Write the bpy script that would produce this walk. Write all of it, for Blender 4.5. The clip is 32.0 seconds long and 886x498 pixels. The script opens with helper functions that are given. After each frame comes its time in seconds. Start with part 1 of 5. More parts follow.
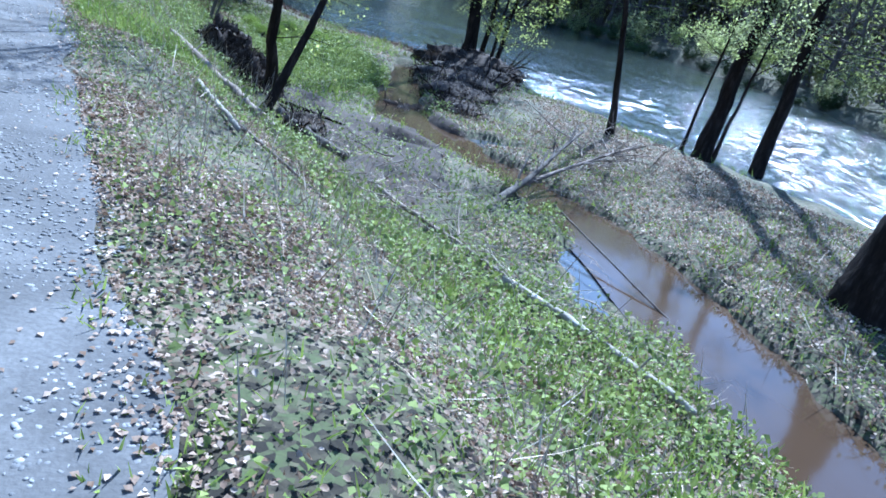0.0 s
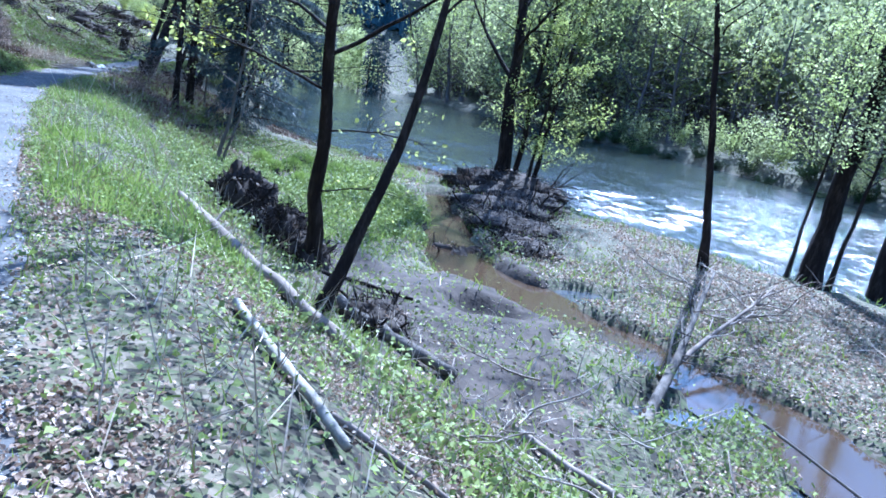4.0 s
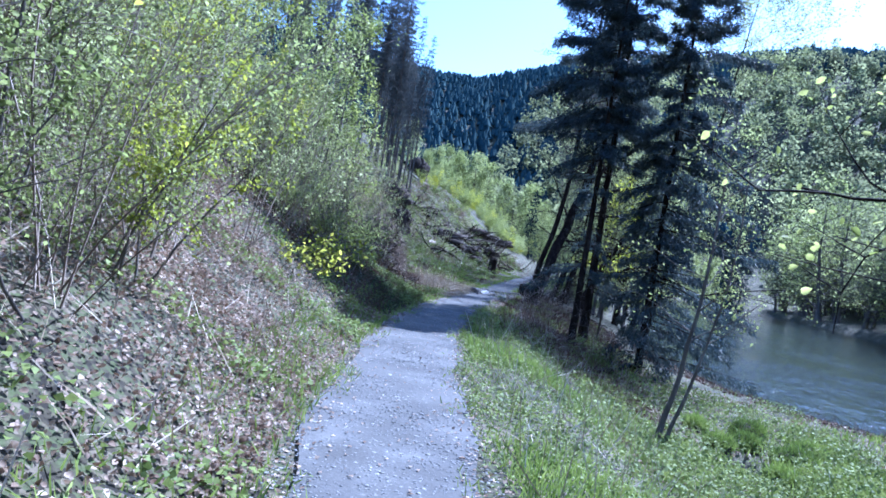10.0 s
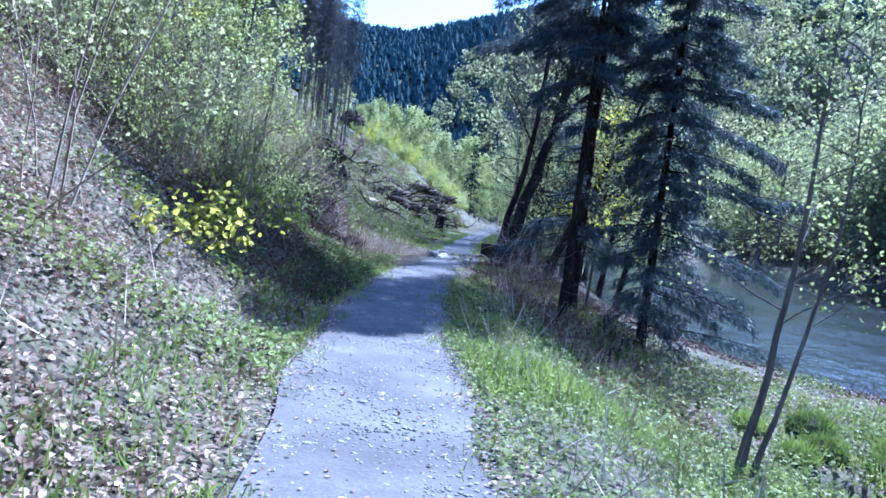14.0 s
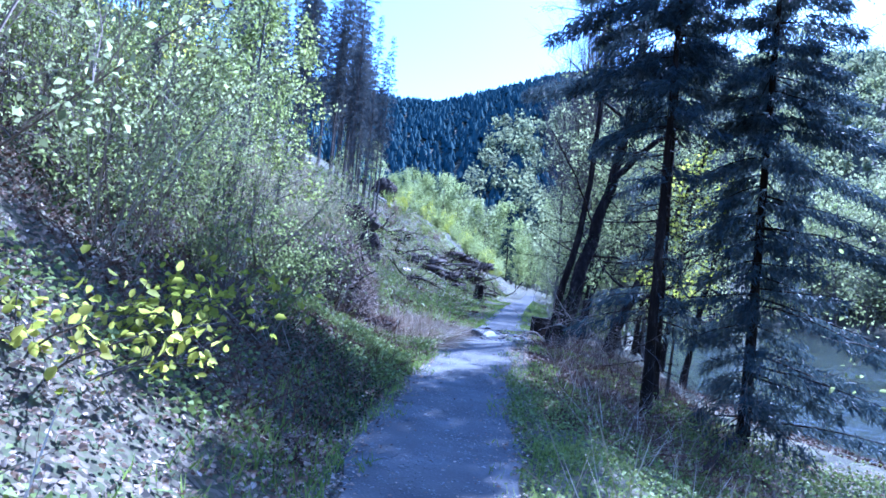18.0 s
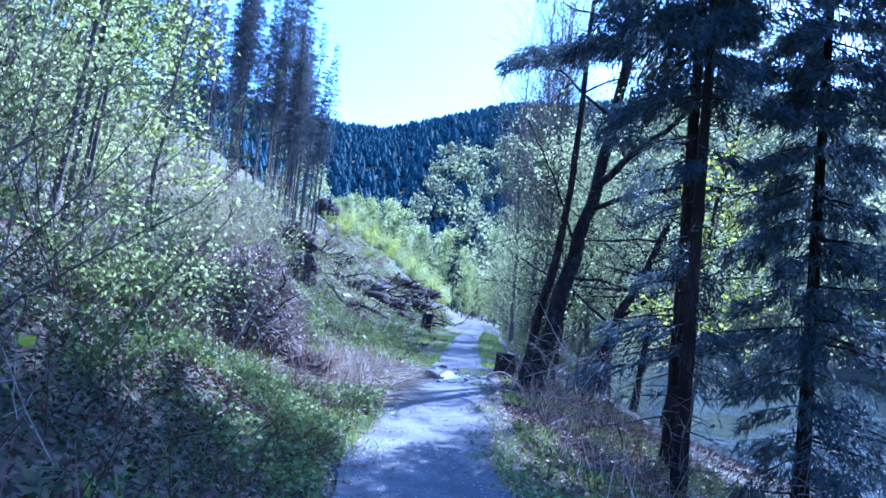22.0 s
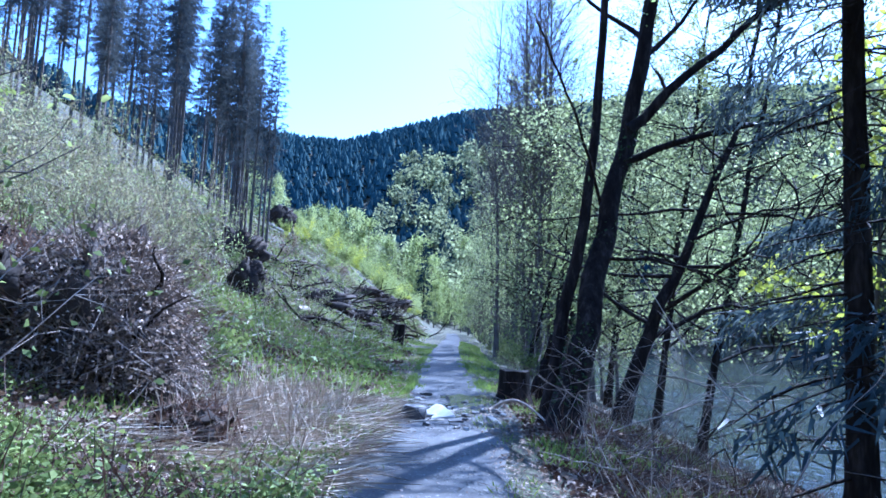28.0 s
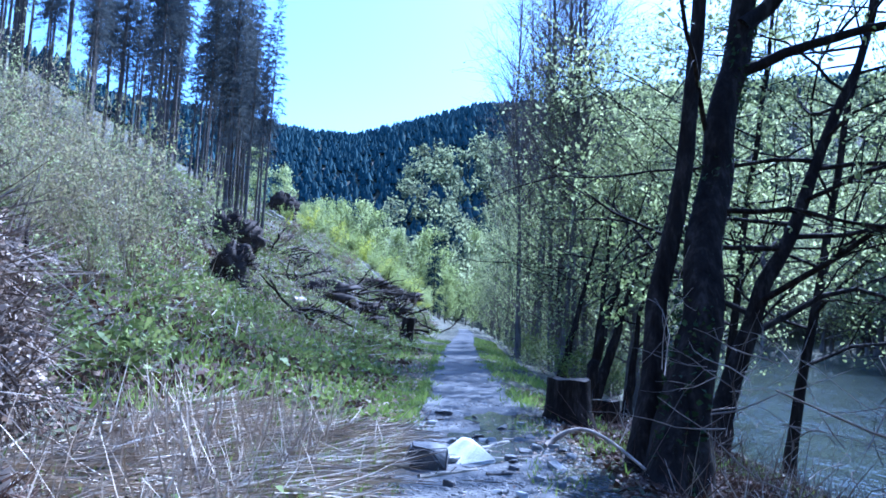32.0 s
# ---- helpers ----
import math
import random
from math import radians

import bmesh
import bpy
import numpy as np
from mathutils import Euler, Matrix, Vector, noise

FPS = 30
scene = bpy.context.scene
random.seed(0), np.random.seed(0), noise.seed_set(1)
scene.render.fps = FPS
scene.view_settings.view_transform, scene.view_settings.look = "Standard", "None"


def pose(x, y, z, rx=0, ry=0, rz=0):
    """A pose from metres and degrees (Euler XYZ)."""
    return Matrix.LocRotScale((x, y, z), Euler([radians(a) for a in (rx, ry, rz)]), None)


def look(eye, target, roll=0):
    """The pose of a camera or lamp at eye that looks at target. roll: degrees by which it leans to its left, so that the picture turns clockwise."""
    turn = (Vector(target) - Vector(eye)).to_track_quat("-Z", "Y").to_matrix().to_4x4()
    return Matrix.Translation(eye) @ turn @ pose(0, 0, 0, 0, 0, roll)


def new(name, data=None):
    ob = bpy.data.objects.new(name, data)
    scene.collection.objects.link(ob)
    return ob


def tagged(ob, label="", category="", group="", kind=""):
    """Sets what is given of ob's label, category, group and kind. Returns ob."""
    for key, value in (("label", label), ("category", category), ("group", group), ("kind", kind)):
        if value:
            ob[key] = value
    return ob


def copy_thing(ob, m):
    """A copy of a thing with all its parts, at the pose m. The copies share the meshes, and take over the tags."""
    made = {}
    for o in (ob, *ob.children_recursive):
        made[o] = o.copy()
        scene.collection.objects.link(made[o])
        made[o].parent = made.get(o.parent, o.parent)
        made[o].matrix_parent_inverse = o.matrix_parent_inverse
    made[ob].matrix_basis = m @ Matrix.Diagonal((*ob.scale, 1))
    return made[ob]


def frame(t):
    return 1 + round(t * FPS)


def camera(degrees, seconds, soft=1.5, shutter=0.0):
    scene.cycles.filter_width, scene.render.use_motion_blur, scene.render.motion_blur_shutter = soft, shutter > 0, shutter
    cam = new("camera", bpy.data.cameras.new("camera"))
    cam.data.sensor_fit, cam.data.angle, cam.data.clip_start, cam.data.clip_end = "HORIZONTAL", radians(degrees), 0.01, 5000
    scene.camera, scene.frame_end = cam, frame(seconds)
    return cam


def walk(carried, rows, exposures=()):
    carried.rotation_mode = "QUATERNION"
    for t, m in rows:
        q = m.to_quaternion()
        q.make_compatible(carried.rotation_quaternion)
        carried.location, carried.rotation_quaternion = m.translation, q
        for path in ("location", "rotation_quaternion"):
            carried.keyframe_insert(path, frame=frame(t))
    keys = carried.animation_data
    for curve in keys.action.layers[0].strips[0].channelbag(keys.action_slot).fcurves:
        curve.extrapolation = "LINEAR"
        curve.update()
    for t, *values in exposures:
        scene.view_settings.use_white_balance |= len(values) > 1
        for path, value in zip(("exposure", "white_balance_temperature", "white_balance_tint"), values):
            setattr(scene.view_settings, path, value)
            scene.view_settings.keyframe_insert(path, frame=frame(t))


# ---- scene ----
cam = camera(64.0, 32.0, soft=1.7, shutter=0.0)
PATH = [
    (0, (8.023, 7.629, 1.608), (8.535, 9.422, 0.885), 13.1),
    (0.5, (7.879, 8.305, 1.572), (8.489, 10.1, 0.937), 13.5),
    (1, (7.713, 8.935, 1.487), (8.386, 10.732, 0.922), 13.3),
    (1.5, (7.644, 9.49, 1.45), (8.316, 11.302, 0.933), 10.8),
    (2, (7.584, 9.993, 1.414), (8.22, 11.825, 0.924), 8.6),
    (2.5, (7.484, 10.475, 1.382), (8.083, 12.311, 0.864), 9.1),
    (4.5, (7.106, 12.226, 1.407), (7.568, 14.134, 1.023), 8.3),
    (5, (6.808, 12.796, 1.393), (7.151, 14.744, 1.1), 7.2),
    (5.5, (6.524, 13.099, 1.446), (6.321, 15.084, 1.31), 7.5),
    (6, (6.455, 13.247, 1.542), (5.876, 15.162, 1.55), 4.4),
    (6.5, (6.312, 13.561, 1.577), (5.674, 15.455, 1.659), 3.5),
    (7, (6.15, 13.797, 1.639), (5.422, 15.658, 1.702), 5.9),
    (7.5, (5.924, 14.355, 1.62), (5.239, 16.233, 1.69), 8.7),
    (8, (5.608, 15.14, 1.521), (5.07, 17.063, 1.618), 10.5),
    (8.5, (5.401, 15.779, 1.51), (4.91, 17.716, 1.583), 10.2),
    (9, (5.152, 16.276, 1.494), (4.696, 18.223, 1.535), 9.4),
    (9.5, (4.959, 16.794, 1.473), (4.499, 18.74, 1.465), 8.0),
    (10, (4.786, 17.306, 1.454), (4.317, 19.25, 1.449), 8.8),
    (10.5, (4.605, 17.785, 1.479), (4.069, 19.71, 1.383), 10.4),
    (11, (4.486, 18.246, 1.459), (3.905, 20.158, 1.389), 8.3),
    (11.5, (4.314, 18.685, 1.494), (3.727, 20.594, 1.383), 6.5),
    (12, (4.125, 19.375, 1.447), (3.617, 21.308, 1.367), 6.1),
    (12.5, (3.877, 20.025, 1.375), (3.494, 21.986, 1.297), 6.6),
    (13, (3.709, 20.547, 1.348), (3.405, 22.522, 1.274), 7.3),
    (13.5, (3.593, 20.984, 1.373), (3.257, 22.954, 1.295), 7.6),
    (14, (3.399, 21.615, 1.323), (3.118, 23.592, 1.225), 6.6),
    (14.5, (3.266, 22.038, 1.293), (2.986, 24.016, 1.209), 7.4),
    (16.5, (2.933, 23.191, 1.453), (2.644, 25.169, 1.506), 2.1),
    (17, (2.916, 23.319, 1.484), (2.518, 25.275, 1.613), 3.7),
    (17.5, (2.843, 23.724, 1.469), (2.379, 25.665, 1.595), 5.1),
    (18, (2.698, 24.306, 1.454), (2.304, 26.265, 1.533), 5.0),
    (18.5, (2.584, 24.687, 1.468), (2.175, 26.644, 1.541), 5.5),
    (19, (2.478, 25.286, 1.444), (2.11, 27.25, 1.531), 5.7),
    (19.5, (2.356, 25.763, 1.443), (2.057, 27.737, 1.553), 5.9),
    (20, (2.226, 26.197, 1.427), (1.934, 28.167, 1.612), 5.4),
    (20.5, (2.112, 26.75, 1.413), (1.853, 28.725, 1.584), 6.4),
    (21, (2.022, 27.212, 1.413), (1.788, 29.191, 1.586), 6.1),
    (21.5, (1.934, 27.641, 1.392), (1.703, 29.619, 1.579), 6.1),
    (22, (1.867, 28.103, 1.395), (1.623, 30.08, 1.568), 5.4),
    (22.5, (1.778, 28.525, 1.377), (1.549, 30.504, 1.554), 5.3),
    (23, (1.689, 28.91, 1.39), (1.48, 30.89, 1.571), 4.1),
    (23.5, (1.64, 29.275, 1.39), (1.388, 31.246, 1.62), 3.7),
    (24, (1.562, 29.716, 1.382), (1.338, 31.693, 1.582), 4.4),
    (24.5, (1.543, 30.041, 1.373), (1.255, 32.007, 1.598), 4.4),
    (25, (1.479, 30.452, 1.363), (1.181, 32.416, 1.592), 3.4),
    (25.5, (1.394, 30.918, 1.363), (1.145, 32.893, 1.551), 2.4),
    (27.5, (1.156, 32.492, 1.252), (0.935, 34.469, 1.456), 3.2),
    (28, (1.137, 33.022, 1.271), (0.984, 35.005, 1.481), 2.4),
    (28.5, (1.138, 33.447, 1.271), (0.888, 35.416, 1.523), 3.8),
    (29, (1.093, 34.016, 1.253), (0.861, 35.993, 1.447), 3.8),
    (29.5, (1.026, 34.45, 1.22), (0.801, 36.421, 1.476), 2.7),
    (30, (0.975, 34.995, 1.196), (0.736, 36.966, 1.438), 1.2),
    (30.5, (0.884, 35.395, 1.216), (0.646, 37.371, 1.407), 0.4),
    (31, (0.823, 35.799, 1.233), (0.545, 37.772, 1.409), 0.9),
    (31.5, (0.758, 36.365, 1.209), (0.556, 38.347, 1.383), 1.8),
    (32, (0.681, 36.841, 1.17), (0.5, 38.823, 1.367), 2.5),
]
walk(cam, [(t, look(eye, target, roll)) for t, eye, target, roll in PATH], [(0.0, 1.6, 4540, 7), (2.5, 1.98, 4430, 8), (6.0, 2.0, 4400, 17), (8.0, 1.6, 4350, 18), (11.0, 1.68, 4480, 19), (14.0, 1.93, 4400, 20), (17.0, 2.06, 4200, 23), (20.0, 2.28, 3920, 25), (23.0, 2.2, 4000, 25), (25.0, 2.08, 4150, 21), (28.0, 1.9, 4250, 17), (31.0, 1.8, 4180, 17), (32.0, 1.8, 4150, 17)])

# ---- world, sun, exposure ----
SUN_ELEV, SUN_AZ = radians(45), radians(27)      # azimuth to the right of +y
world = bpy.data.worlds.new("sky_world")
scene.world = world
world.use_nodes = True
wn = world.node_tree.nodes
sky = wn.new("ShaderNodeTexSky")
sky.sky_type, sky.sun_disc = "NISHITA", False
sky.sun_elevation, sky.sun_rotation = SUN_ELEV, SUN_AZ
sky.air_density, sky.dust_density, sky.ozone_density = 1.0, 0.5, 2.2
wn["Background"].inputs["Strength"].default_value = 0.12
world.node_tree.links.new(sky.outputs["Color"], wn["Background"].inputs["Color"])
sun_data = bpy.data.lights.new("sun", "SUN")
sun_data.energy, sun_data.angle, sun_data.color = 5.0, radians(0.53), (1.0, 0.95, 0.87)
sun_ob = new("sun", sun_data)
sun_way = Vector((math.sin(SUN_AZ) * math.cos(SUN_ELEV), math.cos(SUN_AZ) * math.cos(SUN_ELEV), math.sin(SUN_ELEV)))
sun_ob.matrix_world = look(tuple(sun_way * 80), (0, 0, 0))

# ---- plan ----
PATH_Y = [-40, 0, 5, 10, 15, 20, 23.4, 26, 29.5, 35.5, 41, 47, 58, 70, 94, 120, 170]
PATH_X = [21, 9.8, 8.4, 7.0, 5.55, 4.1, 3.1, 2.45, 1.7, 0.95, 0.55, 0.25, -0.6, -1.3, -2.4, -4.0, -8]
BANK_Y = [-60, 10, 22, 30, 36, 42, 50, 60, 80, 120, 200, 400]
BANK_X = [26, 23, 22, 18.5, 15.5, 9.5, 6.6, 6.2, 7, 8, 10, 10]
FAR_X = [44, 40, 38, 38, 40, 42, 44, 45, 43, 38, 34, 30]
CREEK_Y = [-10, 4, 8, 12.5, 14.5, 16.5, 18, 19.5, 21, 22.4, 23.5, 25, 27, 30, 34]
CREEK_X = [14.6, 13.7, 13.5, 13.45, 13.66, 13.7, 13.6, 13.08, 12.5, 11.95, 11.4, 11.0, 11.5, 11.9, 12.4]
CREEK_W = [1.0, 0.95, 0.9, 0.8, 0.75, 0.68, 0.64, 0.52, 0.52, 0.58, 0.8, 0.55, 0.42, 0.35, 0.2]
POOLS = [(11.2, 26.9, 0.5, 0.7), (13.0, 23.2, 0.6, 0.4), (12.1, 18.5, 0.55, 0.42), (12.6, 16.5, 0.35, 0.5), (12.45, 15.2, 0.42, 0.8), (10.6, 21.3, 0.5, 0.45), (7.7, 31.4, 0.35, 0.5), (8.6, 33.6, 0.5, 0.4)]
PATH_HALF, WATER_Z, CREEK_Z = 0.66, -2.0, -1.93


def smooth(a, b, v):
    f = np.clip((v - a) / (b - a), 0, 1)
    return f * f * (3 - 2 * f)


def path_x(y):
    return np.interp(y, PATH_Y, PATH_X)


def wave(x, y, s, k=0.0):
    """Cheap smooth unevenness, about -1 to 1."""
    return (np.sin(x / s * 2.1 + k) * np.cos(y / s * 1.7 + 1.3 * k) + np.sin((x + y) / s * 1.3 + 2 * k) * 0.6 + np.sin((x * 0.7 - y * 1.1) / s * 2.9 + k) * 0.4) / 2


def height(x, y):
    """Height of the ground."""
    x, y = np.asarray(x, float), np.asarray(y, float)
    d = (x - path_x(y)) * 0.965
    u = np.maximum(-d - 0.75, 0)
    steep = np.interp(u, [0, 0.4, 1.5, 4, 8, 15, 30, 60, 160], [0, 0.1, 0.85, 2.7, 5.4, 9.5, 18, 34, 70])
    easy = np.interp(u, [0, 1, 3, 7, 12, 18, 27, 45, 80, 160], [0, 0.05, 0.5, 2.0, 4.6, 8.4, 13.0, 24, 45, 75])
    end = np.interp(u, [0, 1, 3, 6, 10, 15, 20, 27, 45, 80, 160], [0, 0.1, 1.4, 4.0, 7.0, 9.6, 11.2, 13.2, 24, 45, 75])
    easy = easy + (end - easy) * smooth(60, 96, y)
    left = steep + (easy - steep) * np.maximum(smooth(34, 45, y), smooth(32.5, 39, y) * (1 - smooth(3.5, 7, u)))
    r = np.maximum(d, 0)
    low = np.interp(r, [0, 0.7, 1.4, 2.1, 2.8, 3.4, 4.5, 6, 8], [0, 0, -0.08, -0.33, -0.75, -1.08, -1.42, -1.65, -1.75])
    high = np.interp(r, [0, 0.8, 1.3, 1.8, 2.6, 3.4, 4.6, 6, 8], [0, 0, -0.08, -0.2, -0.32, -0.55, -1.05, -1.5, -1.7])
    right = low + (high - low) * smooth(35, 42, y)
    z = np.where(d < 0, left, right)
    near, far = np.interp(y, BANK_Y, BANK_X), np.interp(y, BANK_Y, FAR_X)
    inside = np.minimum(x - near, far - x)
    z = z + (-3.0 - z) * smooth(-0.7, 0.9, inside)
    over = np.maximum(x - far, 0)
    z = np.where(x > far - 0.5, np.maximum(z, -3.0 + np.interp(over, [0, 1, 6, 14, 40, 100, 200], [0.2, 1.9, 2.4, 4, 16, 48, 80])), z)
    cx, cw = np.interp(y, CREEK_Y, CREEK_X), np.interp(y, CREEK_Y, CREEK_W)
    inc = (y > -10) & (y < 34)
    z = np.where(inc, z + (-2.25 - z) * smooth(-0.35, 0.25, cw - np.abs(x - cx) + 0.16 * wave(x, y, 0.8, 2) + 0.1 * wave(x, y, 0.3, 5)), z)
    for px, py_, pa, pb in POOLS:
        e = np.hypot((x - px) / pa, (y - py_) / pb)
        z = z + (CREEK_Z - 0.07 - z) * (1 - smooth(0.75, 1.6, e))
    rough = np.where(np.abs(d) < 0.8, 0.01, 0.055) * smooth(0, 1.5, np.abs(d) - 0.5)
    z = z + rough * wave(x, y, 0.9) + rough * 1.6 * wave(x, y, 3.1, 1.0) + rough * 0.7 * wave(x, y, 0.37, 2.0)
    # hills that close the valley
    dx, dy = x - 0.0, y - 40.0
    dist, az = np.hypot(dx, dy), np.degrees(np.arctan2(dx, dy))
    el = np.interp(az, [-180, -60, -17, -13, -7, -3, 5, 13, 40, 90, 180], [15, 17, 14.0, 13.9, 15.6, 16.7, 17.0, 18.2, 17, 15, 15])
    hill = np.tan(np.radians(el)) * 430 * smooth(120, 430, dist) * (1 + 0.02 * wave(x, y, 40))
    return np.maximum(z, np.where(dist > 120, hill - 4, -9))


def hz(x, y):
    return float(height(x, y))


# ---- materials ----
def material(name, colors, scale=6.0, rough=0.85, bump=0.3, island=0.0, translucent=0.0, metal=0.0, detail=60.0, gloss=0.3, cells=0.0, stretch=1.0):
    """Colours mixed by noise at two scales, with a fine bump; island: how far single pieces differ."""
    m = bpy.data.materials.new(name)
    m.use_nodes = True
    n, li = m.node_tree.nodes, m.node_tree.links
    b = n["Principled BSDF"]
    co = n.new("ShaderNodeTexCoord")
    big, fine = n.new("ShaderNodeTexNoise"), n.new("ShaderNodeTexNoise")
    big.inputs["Scale"].default_value, big.inputs["Detail"].default_value = scale, 6
    fine.inputs["Scale"].default_value, fine.inputs["Detail"].default_value = detail, 4
    mp = n.new("ShaderNodeMapping")
    mp.inputs["Scale"].default_value = (1, 1, stretch)
    li.new(co.outputs["Object"], mp.inputs["Vector"])
    for k in (big, fine):
        li.new(mp.outputs["Vector"], k.inputs["Vector"])
    mix = n.new("ShaderNodeMath")
    mix.operation = "MULTIPLY_ADD"
    li.new(fine.outputs["Fac"], mix.inputs[0])
    mix.inputs[1].default_value = 0.45
    li.new(big.outputs["Fac"], mix.inputs[2])
    if cells:
        vor, sep, jump = n.new("ShaderNodeTexVoronoi"), n.new("ShaderNodeSeparateColor"), n.new("ShaderNodeMath")
        vor.inputs["Scale"].default_value = cells
        li.new(co.outputs["Object"], vor.inputs["Vector"])
        li.new(vor.outputs["Color"], sep.inputs["Color"])
        jump.operation = "MULTIPLY_ADD"
        li.new(sep.outputs[0], jump.inputs[0])
        jump.inputs[1].default_value = 0.55
        lower = n.new("ShaderNodeMath")
        lower.operation, lower.inputs[1].default_value = "SUBTRACT", 0.27
        li.new(mix.outputs[0], lower.inputs[0])
        li.new(lower.outputs[0], jump.inputs[2])
        mix = jump
    ramp = n.new("ShaderNodeValToRGB")
    el = ramp.color_ramp.elements
    while len(el) < len(colors):
        el.new(0.5)
    for i, c in enumerate(colors):
        el[i].position, el[i].color = 0.45 + 0.6 * i / max(1, len(colors) - 1), (*c, 1)
    value = mix.outputs[0]
    if island:
        geo, ob, add, mul = n.new("ShaderNodeNewGeometry"), n.new("ShaderNodeObjectInfo"), n.new("ShaderNodeMath"), n.new("ShaderNodeMath")
        add.operation, mul.operation = "ADD", "MULTIPLY_ADD"
        li.new(geo.outputs["Random Per Island"], add.inputs[0])
        li.new(ob.outputs["Random"], add.inputs[1])
        li.new(add.outputs[0], mul.inputs[0])
        mul.inputs[1].default_value = island
        shift = n.new("ShaderNodeMath")
        shift.operation = "SUBTRACT"
        li.new(mix.outputs[0], shift.inputs[0])
        shift.inputs[1].default_value = island
        li.new(shift.outputs[0], mul.inputs[2])
        value = mul.outputs[0]
    li.new(value, ramp.inputs["Fac"])
    li.new(ramp.outputs["Color"], b.inputs["Base Color"])
    b.inputs["Roughness"].default_value, b.inputs["Metallic"].default_value = rough, metal
    b.inputs["Specular IOR Level"].default_value = gloss
    if bump:
        bp = n.new("ShaderNodeBump")
        bp.inputs["Strength"].default_value, bp.inputs["Distance"].default_value = bump, 0.02
        li.new(mix.outputs[0], bp.inputs["Height"])
        li.new(bp.outputs["Normal"], b.inputs["Normal"])
    if translucent:
        tr, ms = n.new("ShaderNodeBsdfTranslucent"), n.new("ShaderNodeMixShader")
        li.new(ramp.outputs["Color"], tr.inputs["Color"])
        ms.inputs["Fac"].default_value = translucent
        li.new(b.outputs[0], ms.inputs[1])
        li.new(tr.outputs[0], ms.inputs[2])
        li.new(ms.outputs[0], n["Material Output"].inputs["Surface"])
    return m


def water_material(name, color, rough, ripple, scale, strength):
    m = bpy.data.materials.new(name)
    m.use_nodes = True
    n, li = m.node_tree.nodes, m.node_tree.links
    b = n["Principled BSDF"]
    b.inputs["Roughness"].default_value, b.inputs["IOR"].default_value = rough, 1.33
    co, mp = n.new("ShaderNodeTexCoord"), n.new("ShaderNodeMapping")
    mp.inputs["Scale"].default_value = (1.0, 0.45, 1.0)
    mp.inputs["Rotation"].default_value = (0, 0, radians(12))
    a, c = n.new("ShaderNodeTexNoise"), n.new("ShaderNodeTexNoise")
    a.inputs["Scale"].default_value, a.inputs["Detail"].default_value = scale, 5
    c.inputs["Scale"].default_value, c.inputs["Detail"].default_value = scale * 0.16, 3
    li.new(co.outputs["Object"], mp.inputs["Vector"])
    li.new(mp.outputs["Vector"], a.inputs["Vector"])
    li.new(mp.outputs["Vector"], c.inputs["Vector"])
    ad = n.new("ShaderNodeMath")
    ad.operation = "MULTIPLY_ADD"
    li.new(c.outputs["Fac"], ad.inputs[0])
    ad.inputs[1].default_value = 1.5
    li.new(a.outputs["Fac"], ad.inputs[2])
    patchy, pr = n.new("ShaderNodeTexNoise"), n.new("ShaderNodeMapRange")
    patchy.inputs["Scale"].default_value, patchy.inputs["Detail"].default_value = 0.22, 3
    li.new(co.outputs["Object"], patchy.inputs["Vector"])
    li.new(patchy.outputs["Fac"], pr.inputs["Value"])
    pr.inputs["From Min"].default_value, pr.inputs["From Max"].default_value = 0.35, 0.65
    pr.inputs["To Min"].default_value, pr.inputs["To Max"].default_value = 0.45 * strength, strength
    bp = n.new("ShaderNodeBump")
    bp.inputs["Strength"].default_value, bp.inputs["Distance"].default_value = strength, ripple
    calm, sep, mul = n.new("ShaderNodeMapRange"), n.new("ShaderNodeSeparateXYZ"), n.new("ShaderNodeMath")
    li.new(co.outputs["Object"], sep.inputs["Vector"])
    li.new(sep.outputs["Y"], calm.inputs["Value"])
    calm.inputs["From Min"].default_value, calm.inputs["From Max"].default_value = 46, 62
    calm.inputs["To Min"].default_value, calm.inputs["To Max"].default_value = 1.0, 0.7
    mul.operation = "MULTIPLY"
    li.new(pr.outputs["Result"], mul.inputs[0])
    li.new(calm.outputs["Result"], mul.inputs[1])
    li.new(mul.outputs[0], bp.inputs["Strength"])
    li.new(ad.outputs[0], bp.inputs["Height"])
    li.new(bp.outputs["Normal"], b.inputs["Normal"])
    ramp = n.new("ShaderNodeValToRGB")
    ramp.color_ramp.elements[0].color, ramp.color_ramp.elements[1].color = (*[v * 0.7 for v in color], 1), (*[v * 1.3 for v in color], 1)
    li.new(c.outputs["Fac"], ramp.inputs["Fac"])
    li.new(ramp.outputs["Color"], b.inputs["Base Color"])
    return m


